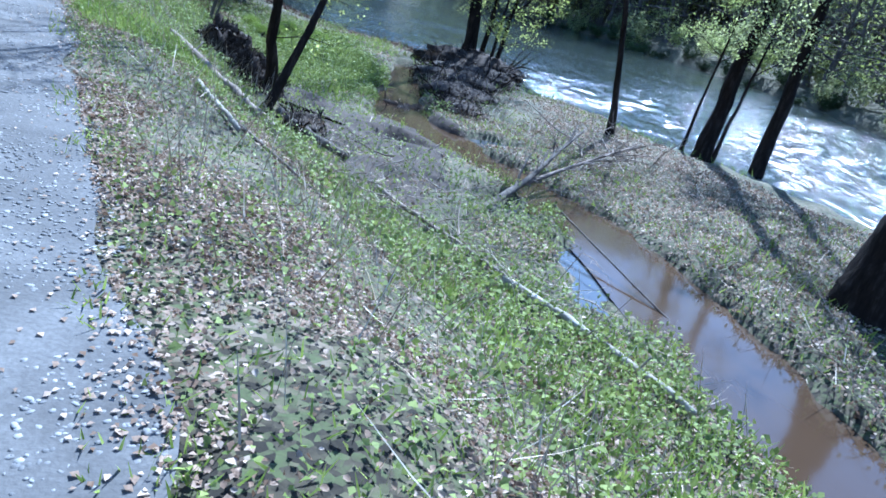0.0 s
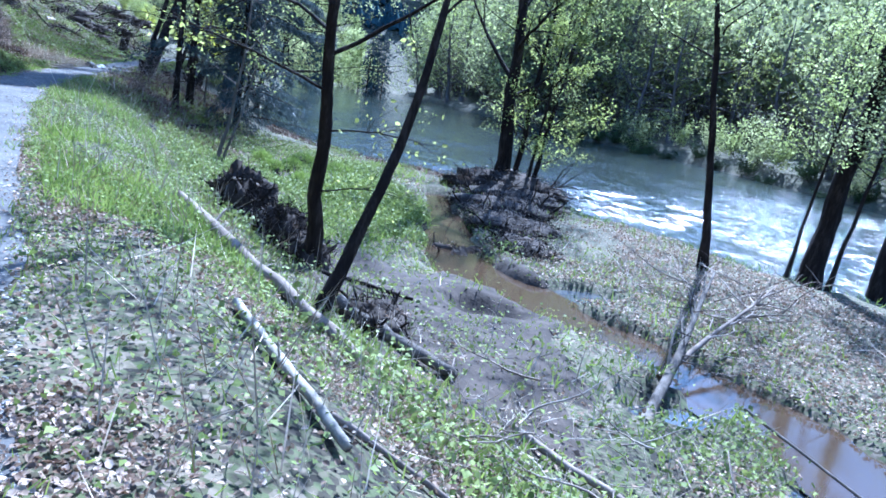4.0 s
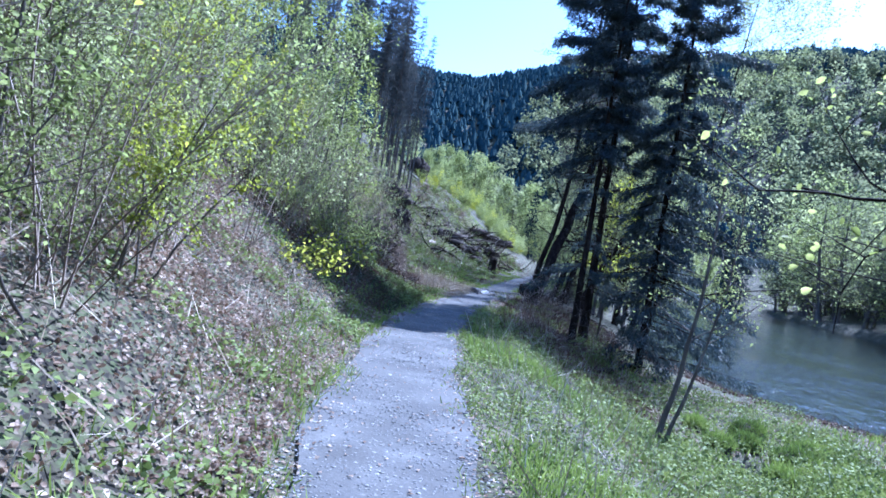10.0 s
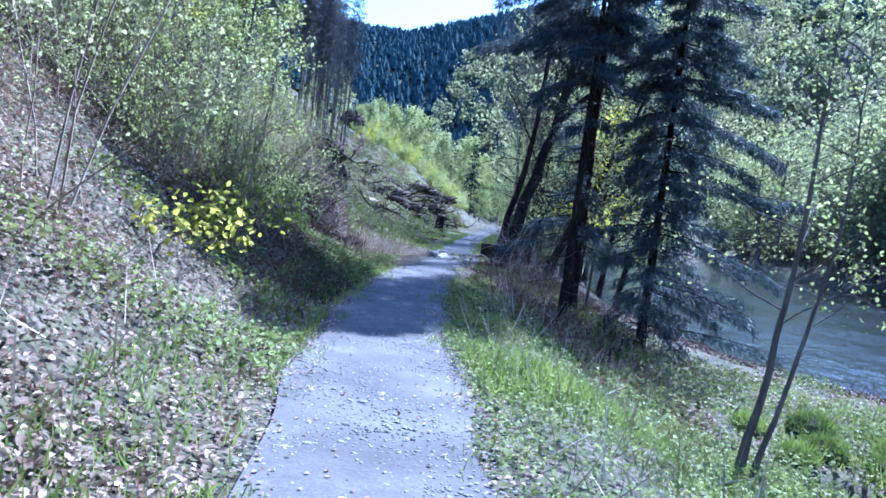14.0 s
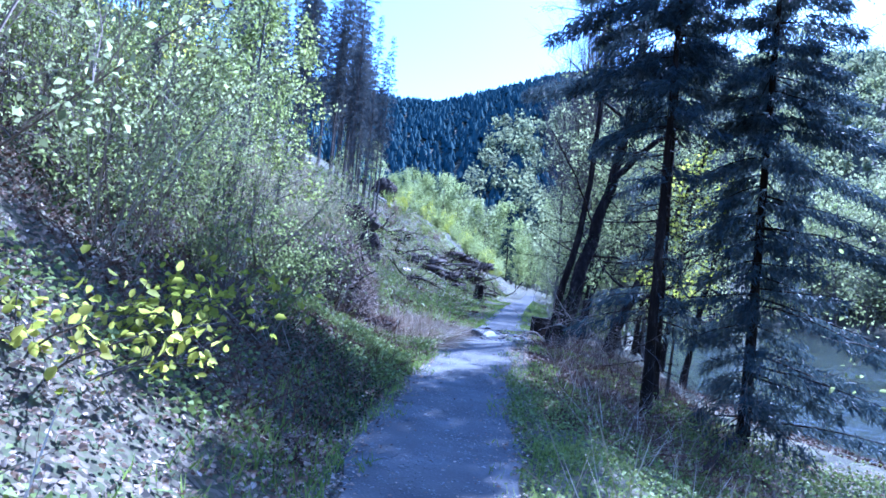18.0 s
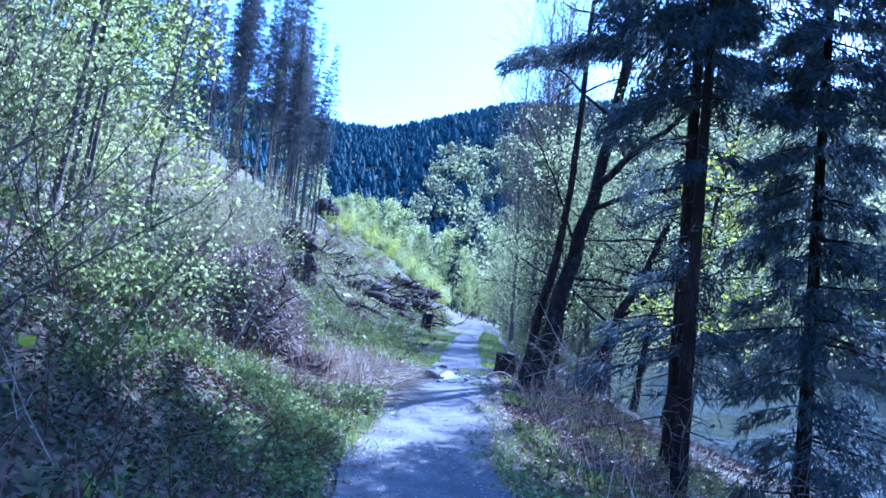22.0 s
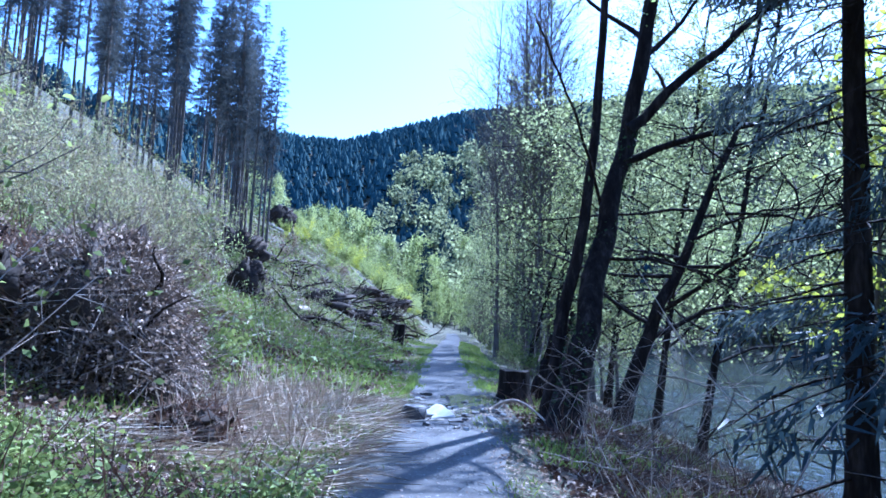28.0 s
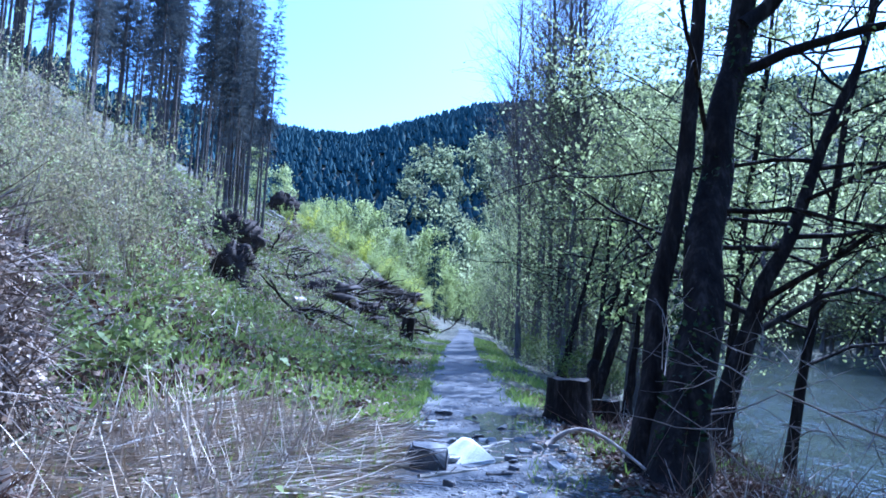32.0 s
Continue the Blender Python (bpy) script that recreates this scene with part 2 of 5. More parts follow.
M_GROUND = material("forest_soil", [(0.018, 0.015, 0.010), (0.050, 0.042, 0.026), (0.065, 0.078, 0.03), (0.095, 0.08, 0.05), (0.145, 0.12, 0.085)], 0.9, 0.95, 1.0, detail=14, cells=24)
M_GRAVEL = material("grey_gravel", [(0.065, 0.062, 0.058), (0.105, 0.101, 0.096), (0.165, 0.16, 0.152)], 1.6, 0.95, 0.45, detail=45)
M_STONE = material("pale_stone", [(0.12, 0.118, 0.115), (0.23, 0.225, 0.215), (0.42, 0.41, 0.385)], 4, 0.9, 0.3, island=0.4, detail=40)
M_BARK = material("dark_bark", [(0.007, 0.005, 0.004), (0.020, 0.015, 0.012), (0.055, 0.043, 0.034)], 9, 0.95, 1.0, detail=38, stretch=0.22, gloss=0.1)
M_BARK_GREY = material("grey_bark", [(0.05, 0.042, 0.036), (0.11, 0.095, 0.08), (0.19, 0.17, 0.15)], 8, 0.95, 0.9, detail=40, stretch=0.3, gloss=0.15)
M_TWIG = material("dry_twig", [(0.10, 0.075, 0.055), (0.22, 0.175, 0.14), (0.40, 0.34, 0.28)], 5, 0.9, 0.3, island=0.4)
M_REED = material("dry_stalk", [(0.28, 0.21, 0.14), (0.48, 0.40, 0.30), (0.72, 0.64, 0.52)], 5, 0.85, 0.2, island=0.45)
M_LEAF = material("young_leaf", [(0.13, 0.16, 0.04), (0.25, 0.285, 0.07), (0.41, 0.43, 0.14)], 3, 0.6, 0, gloss=0.12, island=0.35, translucent=0.68)
M_LEAF_YEL = material("yellow_leaf", [(0.22, 0.25, 0.03), (0.38, 0.40, 0.05), (0.54, 0.52, 0.09)], 3, 0.6, 0, gloss=0.12, island=0.35, translucent=0.68)
M_LEAF_PALE = material("pale_green_leaf", [(0.15, 0.18, 0.055), (0.27, 0.31, 0.10), (0.44, 0.47, 0.21)], 3, 0.6, 0, gloss=0.12, island=0.35, translucent=0.66)
M_NEEDLE = material("spruce_needles", [(0.022, 0.036, 0.042), (0.05, 0.07, 0.074), (0.1, 0.12, 0.11)], 3, 0.6, 0, island=0.35, translucent=0.4)
M_LEAF_OLIVE = material("olive_leaf", [(0.14, 0.16, 0.06), (0.25, 0.275, 0.115), (0.42, 0.44, 0.21)], 3, 0.6, 0, gloss=0.1, island=0.4, translucent=0.7)
M_WOODLAND = material("woodland_leaf", [(0.13, 0.135, 0.08), (0.22, 0.24, 0.12), (0.34, 0.36, 0.17)], 0.05, 0.9, 0, island=0.4, translucent=0.55, detail=2, gloss=0.0)
M_BUD = material("opening_bud", [(0.16, 0.135, 0.07), (0.27, 0.24, 0.12), (0.40, 0.365, 0.19)], 3, 0.8, 0, gloss=0.05, island=0.4, translucent=0.55)
M_NEEDLE_SLOPE = material("slope_needles", [(0.045, 0.055, 0.06), (0.08, 0.09, 0.092), (0.13, 0.14, 0.13)], 0.4, 0.9, 0, island=0.35, translucent=0.3, detail=3, gloss=0.05)
# distance haze is put into this bluish needle colour
M_NEEDLE_HAZE = material("hazed_needles", [(0.022, 0.040, 0.048), (0.034, 0.058, 0.066), (0.052, 0.080, 0.082)], 0.2, 1.0, 0, island=0.3, detail=3, gloss=0.0)
M_GRASS = material("spring_grass", [(0.10, 0.14, 0.03), (0.20, 0.27, 0.05), (0.34, 0.40, 0.10)], 2, 0.6, 0, gloss=0.15, island=0.35, translucent=0.35)
M_LITTER = material("fallen_leaf", [(0.15, 0.095, 0.06), (0.34, 0.25, 0.18), (0.60, 0.49, 0.39)], 4, 0.7, 0, gloss=0.15, island=0.45, translucent=0.25)
M_HERB = material("herb_leaf", [(0.075, 0.105, 0.025), (0.15, 0.19, 0.05), (0.26, 0.30, 0.09)], 3, 0.6, 0, gloss=0.12, island=0.35, translucent=0.3)
M_IVY = material("ivy_leaf", [(0.022, 0.035, 0.014), (0.045, 0.07, 0.026), (0.10, 0.14, 0.05)], 3, 0.65, 0, gloss=0.1, island=0.4, translucent=0.2)
M_SOIL = material("dark_soil", [(0.016, 0.012, 0.009), (0.045, 0.034, 0.026), (0.09, 0.07, 0.055)], 4, 0.97, 1.0, detail=22)
M_LOG = material("pale_log", [(0.15, 0.13, 0.10), (0.28, 0.25, 0.20), (0.43, 0.40, 0.34)], 5, 0.85, 0.4, detail=50)
M_BRACKEN = material("dead_bracken", [(0.07, 0.038, 0.024), (0.16, 0.095, 0.062), (0.32, 0.22, 0.165)], 4, 0.8, 0, island=0.45, translucent=0.1)
M_WATER = water_material("river_water", (0.026, 0.034, 0.030), 0.08, 0.16, 4.5, 1.0)
M_CREEK = water_material("silty_water", (0.05, 0.032, 0.019), 0.1, 0.012, 3.0, 0.3)


# ---- mesh helpers ----
def mesh_object(name, verts, faces, mat, parent=None, label="", shade=False):
    me = bpy.data.meshes.new(name)
    verts = np.asarray(verts, np.float32)
    if isinstance(faces, np.ndarray):
        k = faces.shape[1]
        me.vertices.add(len(verts))
        me.vertices.foreach_set("co", verts.ravel())
        me.loops.add(faces.size)
        me.loops.foreach_set("vertex_index", faces.ravel().astype(np.int32))
        me.polygons.add(len(faces))
        me.polygons.foreach_set("loop_start", np.arange(0, faces.size, k, dtype=np.int32))
        me.polygons.foreach_set("loop_total", np.full(len(faces), k, np.int32))
        me.update(calc_edges=True)
    else:
        me.from_pydata(verts.tolist(), [], faces)
    me.validate()
    if shade:
        me.polygons.foreach_set("use_smooth", np.ones(len(me.polygons), bool))
    me.materials.append(mat)
    ob = new(name, me)
    if parent is not None:
        ob.parent = parent
    if label:
        tagged(ob, label)
    return ob


def thing(name, place, label, category, group=""):
    ob = new(name)
    ob.location = place
    ob.empty_display_size = 0.2
    return tagged(ob, label, category, group)


class Pile:
    """Collects quads."""

    def __init__(self):
        self.v, self.f, self.n = [], [], 0

    def add(self, v, f):
        self.v.append(np.asarray(v, float).reshape(-1, 3))
        self.f.append(np.asarray(f, int) + self.n)
        self.n += len(self.v[-1])

    def tube(self, pts, radii, sides=6, rough=None):
        pts, radii = np.asarray(pts, float), np.asarray(radii, float)
        n = len(pts)
        tan = np.gradient(pts, axis=0)
        tan /= np.linalg.norm(tan, axis=1)[:, None] + 1e-9
        ref = np.array([1.0, 0, 0]) if abs(tan[0][0]) < 0.8 else np.array([0, 1.0, 0])
        a = np.cross(tan, ref)
        a /= np.linalg.norm(a, axis=1)[:, None] + 1e-9
        b = np.cross(tan, a)
        ang = np.linspace(0, 2 * np.pi, sides, endpoint=False)
        ring = pts[:, None] + radii[:, None, None] * (np.cos(ang)[None, :, None] * a[:, None] + np.sin(ang)[None, :, None] * b[:, None])
        if rough is not None:
            k = np.linspace(0, 9, n)[:, None]
            furrow = 0.05 * np.sin(3 * ang[None] + 0.6 * k) + 0.06 * np.sin(5 * ang[None] - 0.9 * k + 1) + 0.05 * rough.normal(size=(n, sides))
            ring = pts[:, None] + (ring - pts[:, None]) * (1 + furrow)[:, :, None]
        i, j = np.meshgrid(np.arange(n - 1), np.arange(sides), indexing="ij")
        j2 = (j + 1) % sides
        f = np.stack([i * sides + j, i * sides + j2, (i + 1) * sides + j2, (i + 1) * sides + j], -1).reshape(-1, 4)
        self.add(ring.reshape(-1, 3), f)
        if sides == 4:
            return
        m = sides // 2
        for base in (0, (n - 1) * sides):
            caps = [[base, base + k, base + k + 1, base + k + 2] for k in range(1, sides - 2, 2)]
            if caps:
                self.f.append(np.array(caps, int) + self.n - n * sides)

    def leaves(self, centers, size, rng, flat=0.0, long=1.6, fold=0.25, full=False):
        """Folded diamond leaves at random turns; flat: 0 any way, 1 lying."""
        c = np.asarray(centers, float).reshape(-1, 3)
        k = len(c)
        if not k:
            return
        d = rng.normal(size=(k, 3))
        d[:, 2] *= 1 - flat
        d /= np.linalg.norm(d, axis=1)[:, None] + 1e-9
        up = rng.normal(size=(k, 3)) * (1 - flat) + np.array([0, 0, 1.0]) * flat * 2
        s = np.cross(d, up)
        s /= np.linalg.norm(s, axis=1)[:, None] + 1e-9
        nrm = np.cross(s, d)
        sz = size * rng.uniform(0.6, 1.3, (k, 1))
        if full:
            half, curl = sz * long / 2, rng.uniform(-0.2, 0.35, (k, 1))
            row = [(-1.0, 0.0, 0.0), (-0.45, 0.46, 1.0), (0.35, 0.42, 1.0), (1.0, 0.0, 0.0), (0.35, -0.42, 1.0), (-0.45, -0.46, 1.0)]
            v = np.stack([c + d * half * a + s * sz * b + nrm * sz * (fold * e + curl * abs(a) * (a > 0)) for a, b, e in row], 1)
            base = np.arange(k)[:, None] * 6
            self.add(v.reshape(-1, 3), np.concatenate([base + [0, 1, 2, 3], base + [0, 3, 4, 5]]))
            return
        v = np.stack([c - d * sz * long / 2, c + s * sz / 2 + nrm * sz * fold, c + d * sz * long / 2, c - s * sz / 2 + nrm * sz * fold], 1)
        self.add(v.reshape(-1, 3), np.arange(4 * k).reshape(-1, 4))

    def blades(self, roots, length, width, rng, spread=0.5, lean=(0, 0, 0), up=1.0, lying=False):
        """Bent blades or twigs, two quads each."""
        c = np.asarray(roots, float).reshape(-1, 3)
        k = len(c)
        if not k:
            return
        d = rng.normal(size=(k, 3)) * spread + np.array([0, 0, up]) + np.array(lean)
        if lying:
            d[:, 2] = np.abs(d[:, 2]) * 0.12
        d /= np.linalg.norm(d, axis=1)[:, None] + 1e-9
        side = np.cross(d, rng.normal(size=(k, 3)))
        side /= np.linalg.norm(side, axis=1)[:, None] + 1e-9
        L = length * rng.uniform(0.5, 1.25, (k, 1))
        w = width * rng.uniform(0.7, 1.3, (k, 1))
        bend = np.cross(side, d) * L * rng.uniform(-0.3, 0.3, (k, 1))
        v = np.stack([c - side * w, c + side * w, c + d * L * 0.55 + bend * 0.4 + side * w * 0.8, c + d * L * 0.55 + bend * 0.4 - side * w * 0.8, c + d * L + bend - side * w * 0.15, c + d * L + bend + side * w * 0.15], 1)
        base = np.arange(k)[:, None] * 6
        f = np.concatenate([base + [0, 1, 2, 3], base + [3, 2, 5, 4]])
        self.add(v.reshape(-1, 3), f)

    def build(self, name, mat, parent=None, label="", shade=False):
        if not self.v:
            return None
        return mesh_object(name, np.concatenate(self.v), np.concatenate(self.f), mat, parent, label, shade)


def rng_of(seed):
    return np.random.default_rng(seed)


def grow(rng, start, way, length, n, wiggle, pull=(0, 0, 0)):
    """A wandering line of n points."""
    way = np.array(way, float)
    way /= np.linalg.norm(way)
    pts = [np.array(start, float)]
    step = length / (n - 1)
    for _ in range(n - 1):
        way = way + rng.normal(size=3) * wiggle + np.array(pull)
        way /= np.linalg.norm(way)
        pts.append(pts[-1] + way * step)
    return np.array(pts)


# ---- trees ----
def broadleaf(name, place, line, radius, label, seed, limbs=9, limb_from=0.35, limb_len=0.33, leaves=2500, leaf=0.07, mat=None, bark=None, twigs=4, rise=0.5, group="", detail=True, top=0.12, droop=0.0, extra=()):
    """A broadleaf tree: line gives the trunk's points from its foot; every limb carries twigs, the leaves sit along them."""
    rng = rng_of(seed)
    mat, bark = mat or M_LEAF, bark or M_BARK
    ob = thing(name, place, label, "tree", group)
    line = np.array(line, float)
    span = np.r_[0, np.cumsum(np.linalg.norm(np.diff(line, axis=0), axis=1))]
    tt = np.linspace(0, 1, 16)
    pts = np.stack([np.interp(tt * span[-1], span, line[:, k]) for k in range(3)], 1)
    pts[1:-1] += rng.normal(size=(14, 3)) * radius * 0.22
    pts[0, 2] -= 0.15
    rad = radius * (1 - (1 - top) * tt ** 0.85)
    rad[0] *= 1.5
    rad[1] *= 1.12
    trunk = Pile()
    if detail:
        tf = np.r_[np.linspace(0, 0.3, 20), np.linspace(0.32, 1, 22)]
        trunk.tube(np.stack([np.interp(tf, tt, pts[:, k]) for k in range(3)], 1), np.interp(tf, tt, rad), 18, rng_of(seed + 900))
    else:
        trunk.tube(pts[::2], rad[::2], 6)
    trunk.build("trunk", bark, ob, shade=True)
    tips = []
    total = span[-1]
    joined = Pile()
    for k in range(limbs):
        f = limb_from + (0.98 - limb_from) * (k + rng.uniform(0, 0.8)) / limbs
        i = f * 15
        base = pts[int(i)] + (pts[min(15, int(i) + 1)] - pts[int(i)]) * (i % 1)
        ang = k * 2.4 + rng.uniform(-0.5, 0.5)
        way = np.array([math.cos(ang), math.sin(ang), rise + rng.uniform(-0.2, 0.3)])
        L = total * limb_len * (1.1 - 0.6 * f) * rng.uniform(0.7, 1.25)
        r = max(0.012, np.interp(f, tt, rad) * 0.45)
        g = grow(rng, base, way, L, 8, 0.13, (0, 0, 0.03 - droop))
        limb = Pile() if detail else joined
        limb.tube(g if detail else g[[0, 2, 4, 7]], np.linspace(r, r * 0.25, 8 if detail else 4), 6 if detail else 4)
        for q in range(twigs):
            j = rng.uniform(1.5, 6.9)
            b = g[int(j)] + (g[int(j) + 1] - g[int(j)]) * (j % 1)
            w = (g[int(j) + 1] - g[int(j)]) / np.linalg.norm(g[1] - g[0]) + rng.normal(size=3) * 0.65
            tw = grow(rng, b, w, L * rng.uniform(0.25, 0.5), 6, 0.2, (0, 0, -droop))
            limb.tube(tw if detail else tw[[0, 2, 5]], np.linspace(r * 0.35, r * 0.1, 6 if detail else 3), 4 if detail else 3)
            tips.append(tw)
            if detail:
                for _ in range(2):
                    s = tw[rng.integers(2, 5)]
                    t2 = grow(rng, s, rng.normal(size=3) + (0, 0, 0.3), L * 0.14, 4, 0.2)
                    limb.tube(t2, np.linspace(r * 0.16, r * 0.06, 4), 4)
                    tips.append(t2)
        tips.append(g[4:])
        if detail:
            limb.build("limb", bark, ob, shade=True)
    if not detail:
        tagged(joined.build("branchwork", bark, ob), kind="stuff")
    for run, r in extra:
        limb = Pile()
        run = np.array(run, float)
        g = np.stack([np.interp(np.linspace(0, len(run) - 1, 12), range(len(run)), run[:, k]) for k in range(3)], 1)
        g[1:] += rng.normal(size=(11, 3)) * r * 0.3
        limb.tube(g, np.linspace(r, r * 0.35, 12), 8)
        for q in range(9):
            j = rng.integers(3, 11)
            tw = grow(rng, g[j], (g[j] - g[j - 1]) / np.linalg.norm(g[j] - g[j - 1]) + rng.normal(size=3) * 0.7, rng.uniform(0.5, 1.3), 6, 0.2)
            limb.tube(tw, np.linspace(r * 0.3, r * 0.08, 6), 4)
            tips.append(tw)
        limb.build("limb", bark, ob, shade=True)
    crown = Pile()
    if leaves:
        pick = rng.integers(0, len(tips), leaves)
        at = np.array([tips[i][rng.integers(1 if len(tips[i]) > 1 else 0, len(tips[i]))] for i in pick])
        at = at + rng.normal(size=(leaves, 3)) * leaf * 2.2
        crown.leaves(at, leaf, rng, flat=0.2, full=detail)
        crown.build("crown", mat, ob)
    return ob


def spruce(name, place, tall, radius, spread, label, seed, crown_from=0.1, dense=1.0, lean=(0, 0), bark=None, mat=None, tiers=34, bare=0.0, group="", side=None, single=True, spray=0.34, full=(0.55, 1.1)):
    """A spruce: straight trunk, whorls of drooping boughs with hanging needle sprays; bare: the share of the height with dead, needleless boughs."""
    rng = rng_of(seed)
    ob = thing(name, place, label, "tree", group)
    t = np.linspace(0, 1, 12)
    pts = np.stack([lean[0] * t, lean[1] * t, -0.2 + (tall + 0.2) * t], 1)
    trunk = Pile()
    rad = radius * (1 - 0.95 * t)
    rad[0] *= 1.35
    if single:
        tf = np.r_[np.linspace(0, 0.3, 24), np.linspace(0.32, 1, 16)]
        trunk.tube(np.stack([np.interp(tf, t, pts[:, k]) for k in range(3)], 1), np.interp(tf, t, rad), 14, rng_of(seed + 900))
    else:
        trunk.tube(pts[[0, 1, 4, 8, 11]], rad[[0, 1, 4, 8, 11]], 6)
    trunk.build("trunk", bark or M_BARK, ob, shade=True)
    boughs, crown = Pile(), Pile()
    made = []
    for k in range(tiers):
        f = crown_from + (1 - crown_from) * (k + 0.5 * rng.random()) / tiers
        h = f * tall
        reach = spread * (1 - (f - crown_from) / (1 - crown_from)) ** (0.48 if single else 0.8) + 0.25
        for q in range(5):
            ang = k * 1.1 + q * 1.257 + rng.uniform(-0.3, 0.3)
            L = reach * rng.uniform(0.45, 1.2)
            if side is not None:
                L *= 0.62 + 0.55 * max(0.0, math.cos(ang - side))
            if f < bare:
                L *= 0.5 if single else 0.85
            start = np.array([lean[0] * f, lean[1] * f, h + rng.uniform(-0.25, 0.25)])
            g = grow(rng, start, (math.cos(ang), math.sin(ang), 0.15 if f > 0.6 else -0.12), L, 6, 0.07, (0, 0, -0.05 if f < 0.7 else 0.02))
            if single:
                boughs = Pile()
                made.append(boughs)
            boughs.tube(g if single else g[[0, 2, 5]], np.linspace(0.02 if radius > 0.1 else 0.012, 0.004, 6 if single else 3) * (0.5 + L / 4), 4 if single else 3)
            if f < bare and rng.random() < 0.85:
                for _ in range(5 if single else 2):
                    s = g[rng.integers(1, 6)]
                    boughs.tube(grow(rng, s, rng.normal(size=3) + (0, 0, -0.4), L * 0.3, 4 if single else 2, 0.2), np.linspace(0.008, 0.003, 4 if single else 2), 4 if single else 3)
                continue
            n = int((64 if single else 42) * dense * L * (full[0] + full[1] * f))
            u = rng.uniform(0.12, 1, n) ** 0.8 * 5
            i = np.minimum(u.astype(int), 4)
            at = g[i] + (g[i + 1] - g[i]) * (u - i)[:, None]
            out = (g[5] - g[0]) / L
            sidew = np.cross(out, (0, 0, 1.0))
            at = at + sidew * rng.normal(size=(n, 1)) * 0.24 * min(L, 1.6) * (1 - u / 7)[:, None]
            at[:, 2] -= rng.uniform(0, 0.2 if single else 0.1, n) * (0.3 + u / 5)
            crown.blades(at, spray, spray * (0.068 if single else 0.055), rng, 0.5, out * 0.6, up=-0.6)
    for b in made or [boughs]:
        piece = b.build("bough" if single else "branchwork", bark or M_BARK, ob)
        if not single:
            tagged(piece, kind="stuff")
    crown.build("crown", mat or M_NEEDLE, ob)
    return ob


def shrub(name, place, tall, label, seed, stems=9, leaves=900, leaf=0.055, mat=None, bark=None, lean=(0, 0, 0), spread=0.35, group="", category="shrub", single=True):
    rng = rng_of(seed)
    ob = thing(name, place, label, category, group)
    tips = []
    for k in range(stems):
        wood = Pile() if single or not k else wood
        way = np.array([rng.normal() * spread, rng.normal() * spread, 1.0]) + np.array(lean)
        L = tall * rng.uniform(0.55, 1.1)
        g = grow(rng, (rng.normal() * 0.15, rng.normal() * 0.15, -0.1), way, L, 9, 0.09, (lean[0] * 0.05, lean[1] * 0.05, -0.02))
        r = (0.006 + 0.0055 * L) * (0.8 if single else 0.5)
        wood.tube(g if single else g[::2], np.linspace(r, r * 0.2, 9 if single else 5), 5 if single else 3)
        for q in range(9):
            j = rng.integers(2, 8)
            tw = grow(rng, g[j], (g[j + 1] - g[j]) / (L / 8) + rng.normal(size=3) * 0.7, L * rng.uniform(0.12, 0.32), 6, 0.2)
            wood.tube(tw if single else tw[[0, 2, 5]], np.linspace(r * 0.35, r * 0.12, 6 if single else 3), 4 if single else 3)
            tips.append(tw)
        if single:
            wood.build("stem", bark or M_BARK_GREY, ob)
    if not single:
        tagged(wood.build("branchwork", bark or M_BARK_GREY, ob), kind="stuff")
    if leaves:
        crown = Pile()
        pick = rng.integers(0, len(tips), leaves)
        at = np.array([tips[i][rng.integers(1, 6)] for i in pick]) + rng.normal(size=(leaves, 3)) * leaf * 1.5
        crown.leaves(at, leaf, rng, flat=0.2, full=single)
        crown.build("foliage", mat or M_LEAF, ob)
    return ob


def lump(seed, rx, ry, rz, rough=0.25, n=14, m=20):
    """A rough rounded body: verts and quads, resting on z = 0 with its lower part below."""
    rng = rng_of(seed)
    th, ph = np.meshgrid(np.linspace(0.02, np.pi * 0.98, n), np.linspace(0, 2 * np.pi, m, endpoint=False), indexing="ij")
    k = rng.uniform(0, 6, 4)
    s = 1 + rough * (np.sin(3 * ph + k[0]) * np.sin(2 * th + k[1]) + 0.6 * np.sin(5 * ph + k[2] + 3 * th) * np.sin(th) + 0.5 * rng.normal(size=th.shape))
    v = np.stack([rx * s * np.sin(th) * np.cos(ph), ry * s * np.sin(th) * np.sin(ph), rz * s * np.cos(th)], -1).reshape(-1, 3)
    i, j = np.meshgrid(np.arange(n - 1), np.arange(m), indexing="ij")
    j2 = (j + 1) % m
    f = np.stack([i * m + j, (i + 1) * m + j, (i + 1) * m + j2, i * m + j2], -1).reshape(-1, 4)
    return v, f


# ---- ground, path, water ----
def spaced(parts):
    out = []
    for a, b, s in parts:
        out.append(np.arange(a, b, s))
    return np.unique(np.concatenate(out + [[parts[-1][1]]]).round(3))


GX = spaced([(-900, -200, 60), (-200, -60, 12), (-60, -14, 2.0), (-14, -4, 0.5), (-4, 16, 0.25), (16, 42, 0.6), (42, 60, 1.0), (60, 90, 3), (90, 200, 12), (200, 900, 60)])
GY = spaced([(-900, -200, 60), (-200, -40, 12), (-40, -4, 2), (-4, 52, 0.25), (52, 90, 0.6), (90, 150, 2.0), (150, 260, 8), (260, 560, 15), (560, 1000, 60)])
gx, gy = np.meshgrid(GX, GY, indexing="ij")
gz = height(gx, gy) - 0.02
gi, gj = np.meshgrid(np.arange(len(GX) - 1), np.arange(len(GY) - 1), indexing="ij")
w = len(GY)
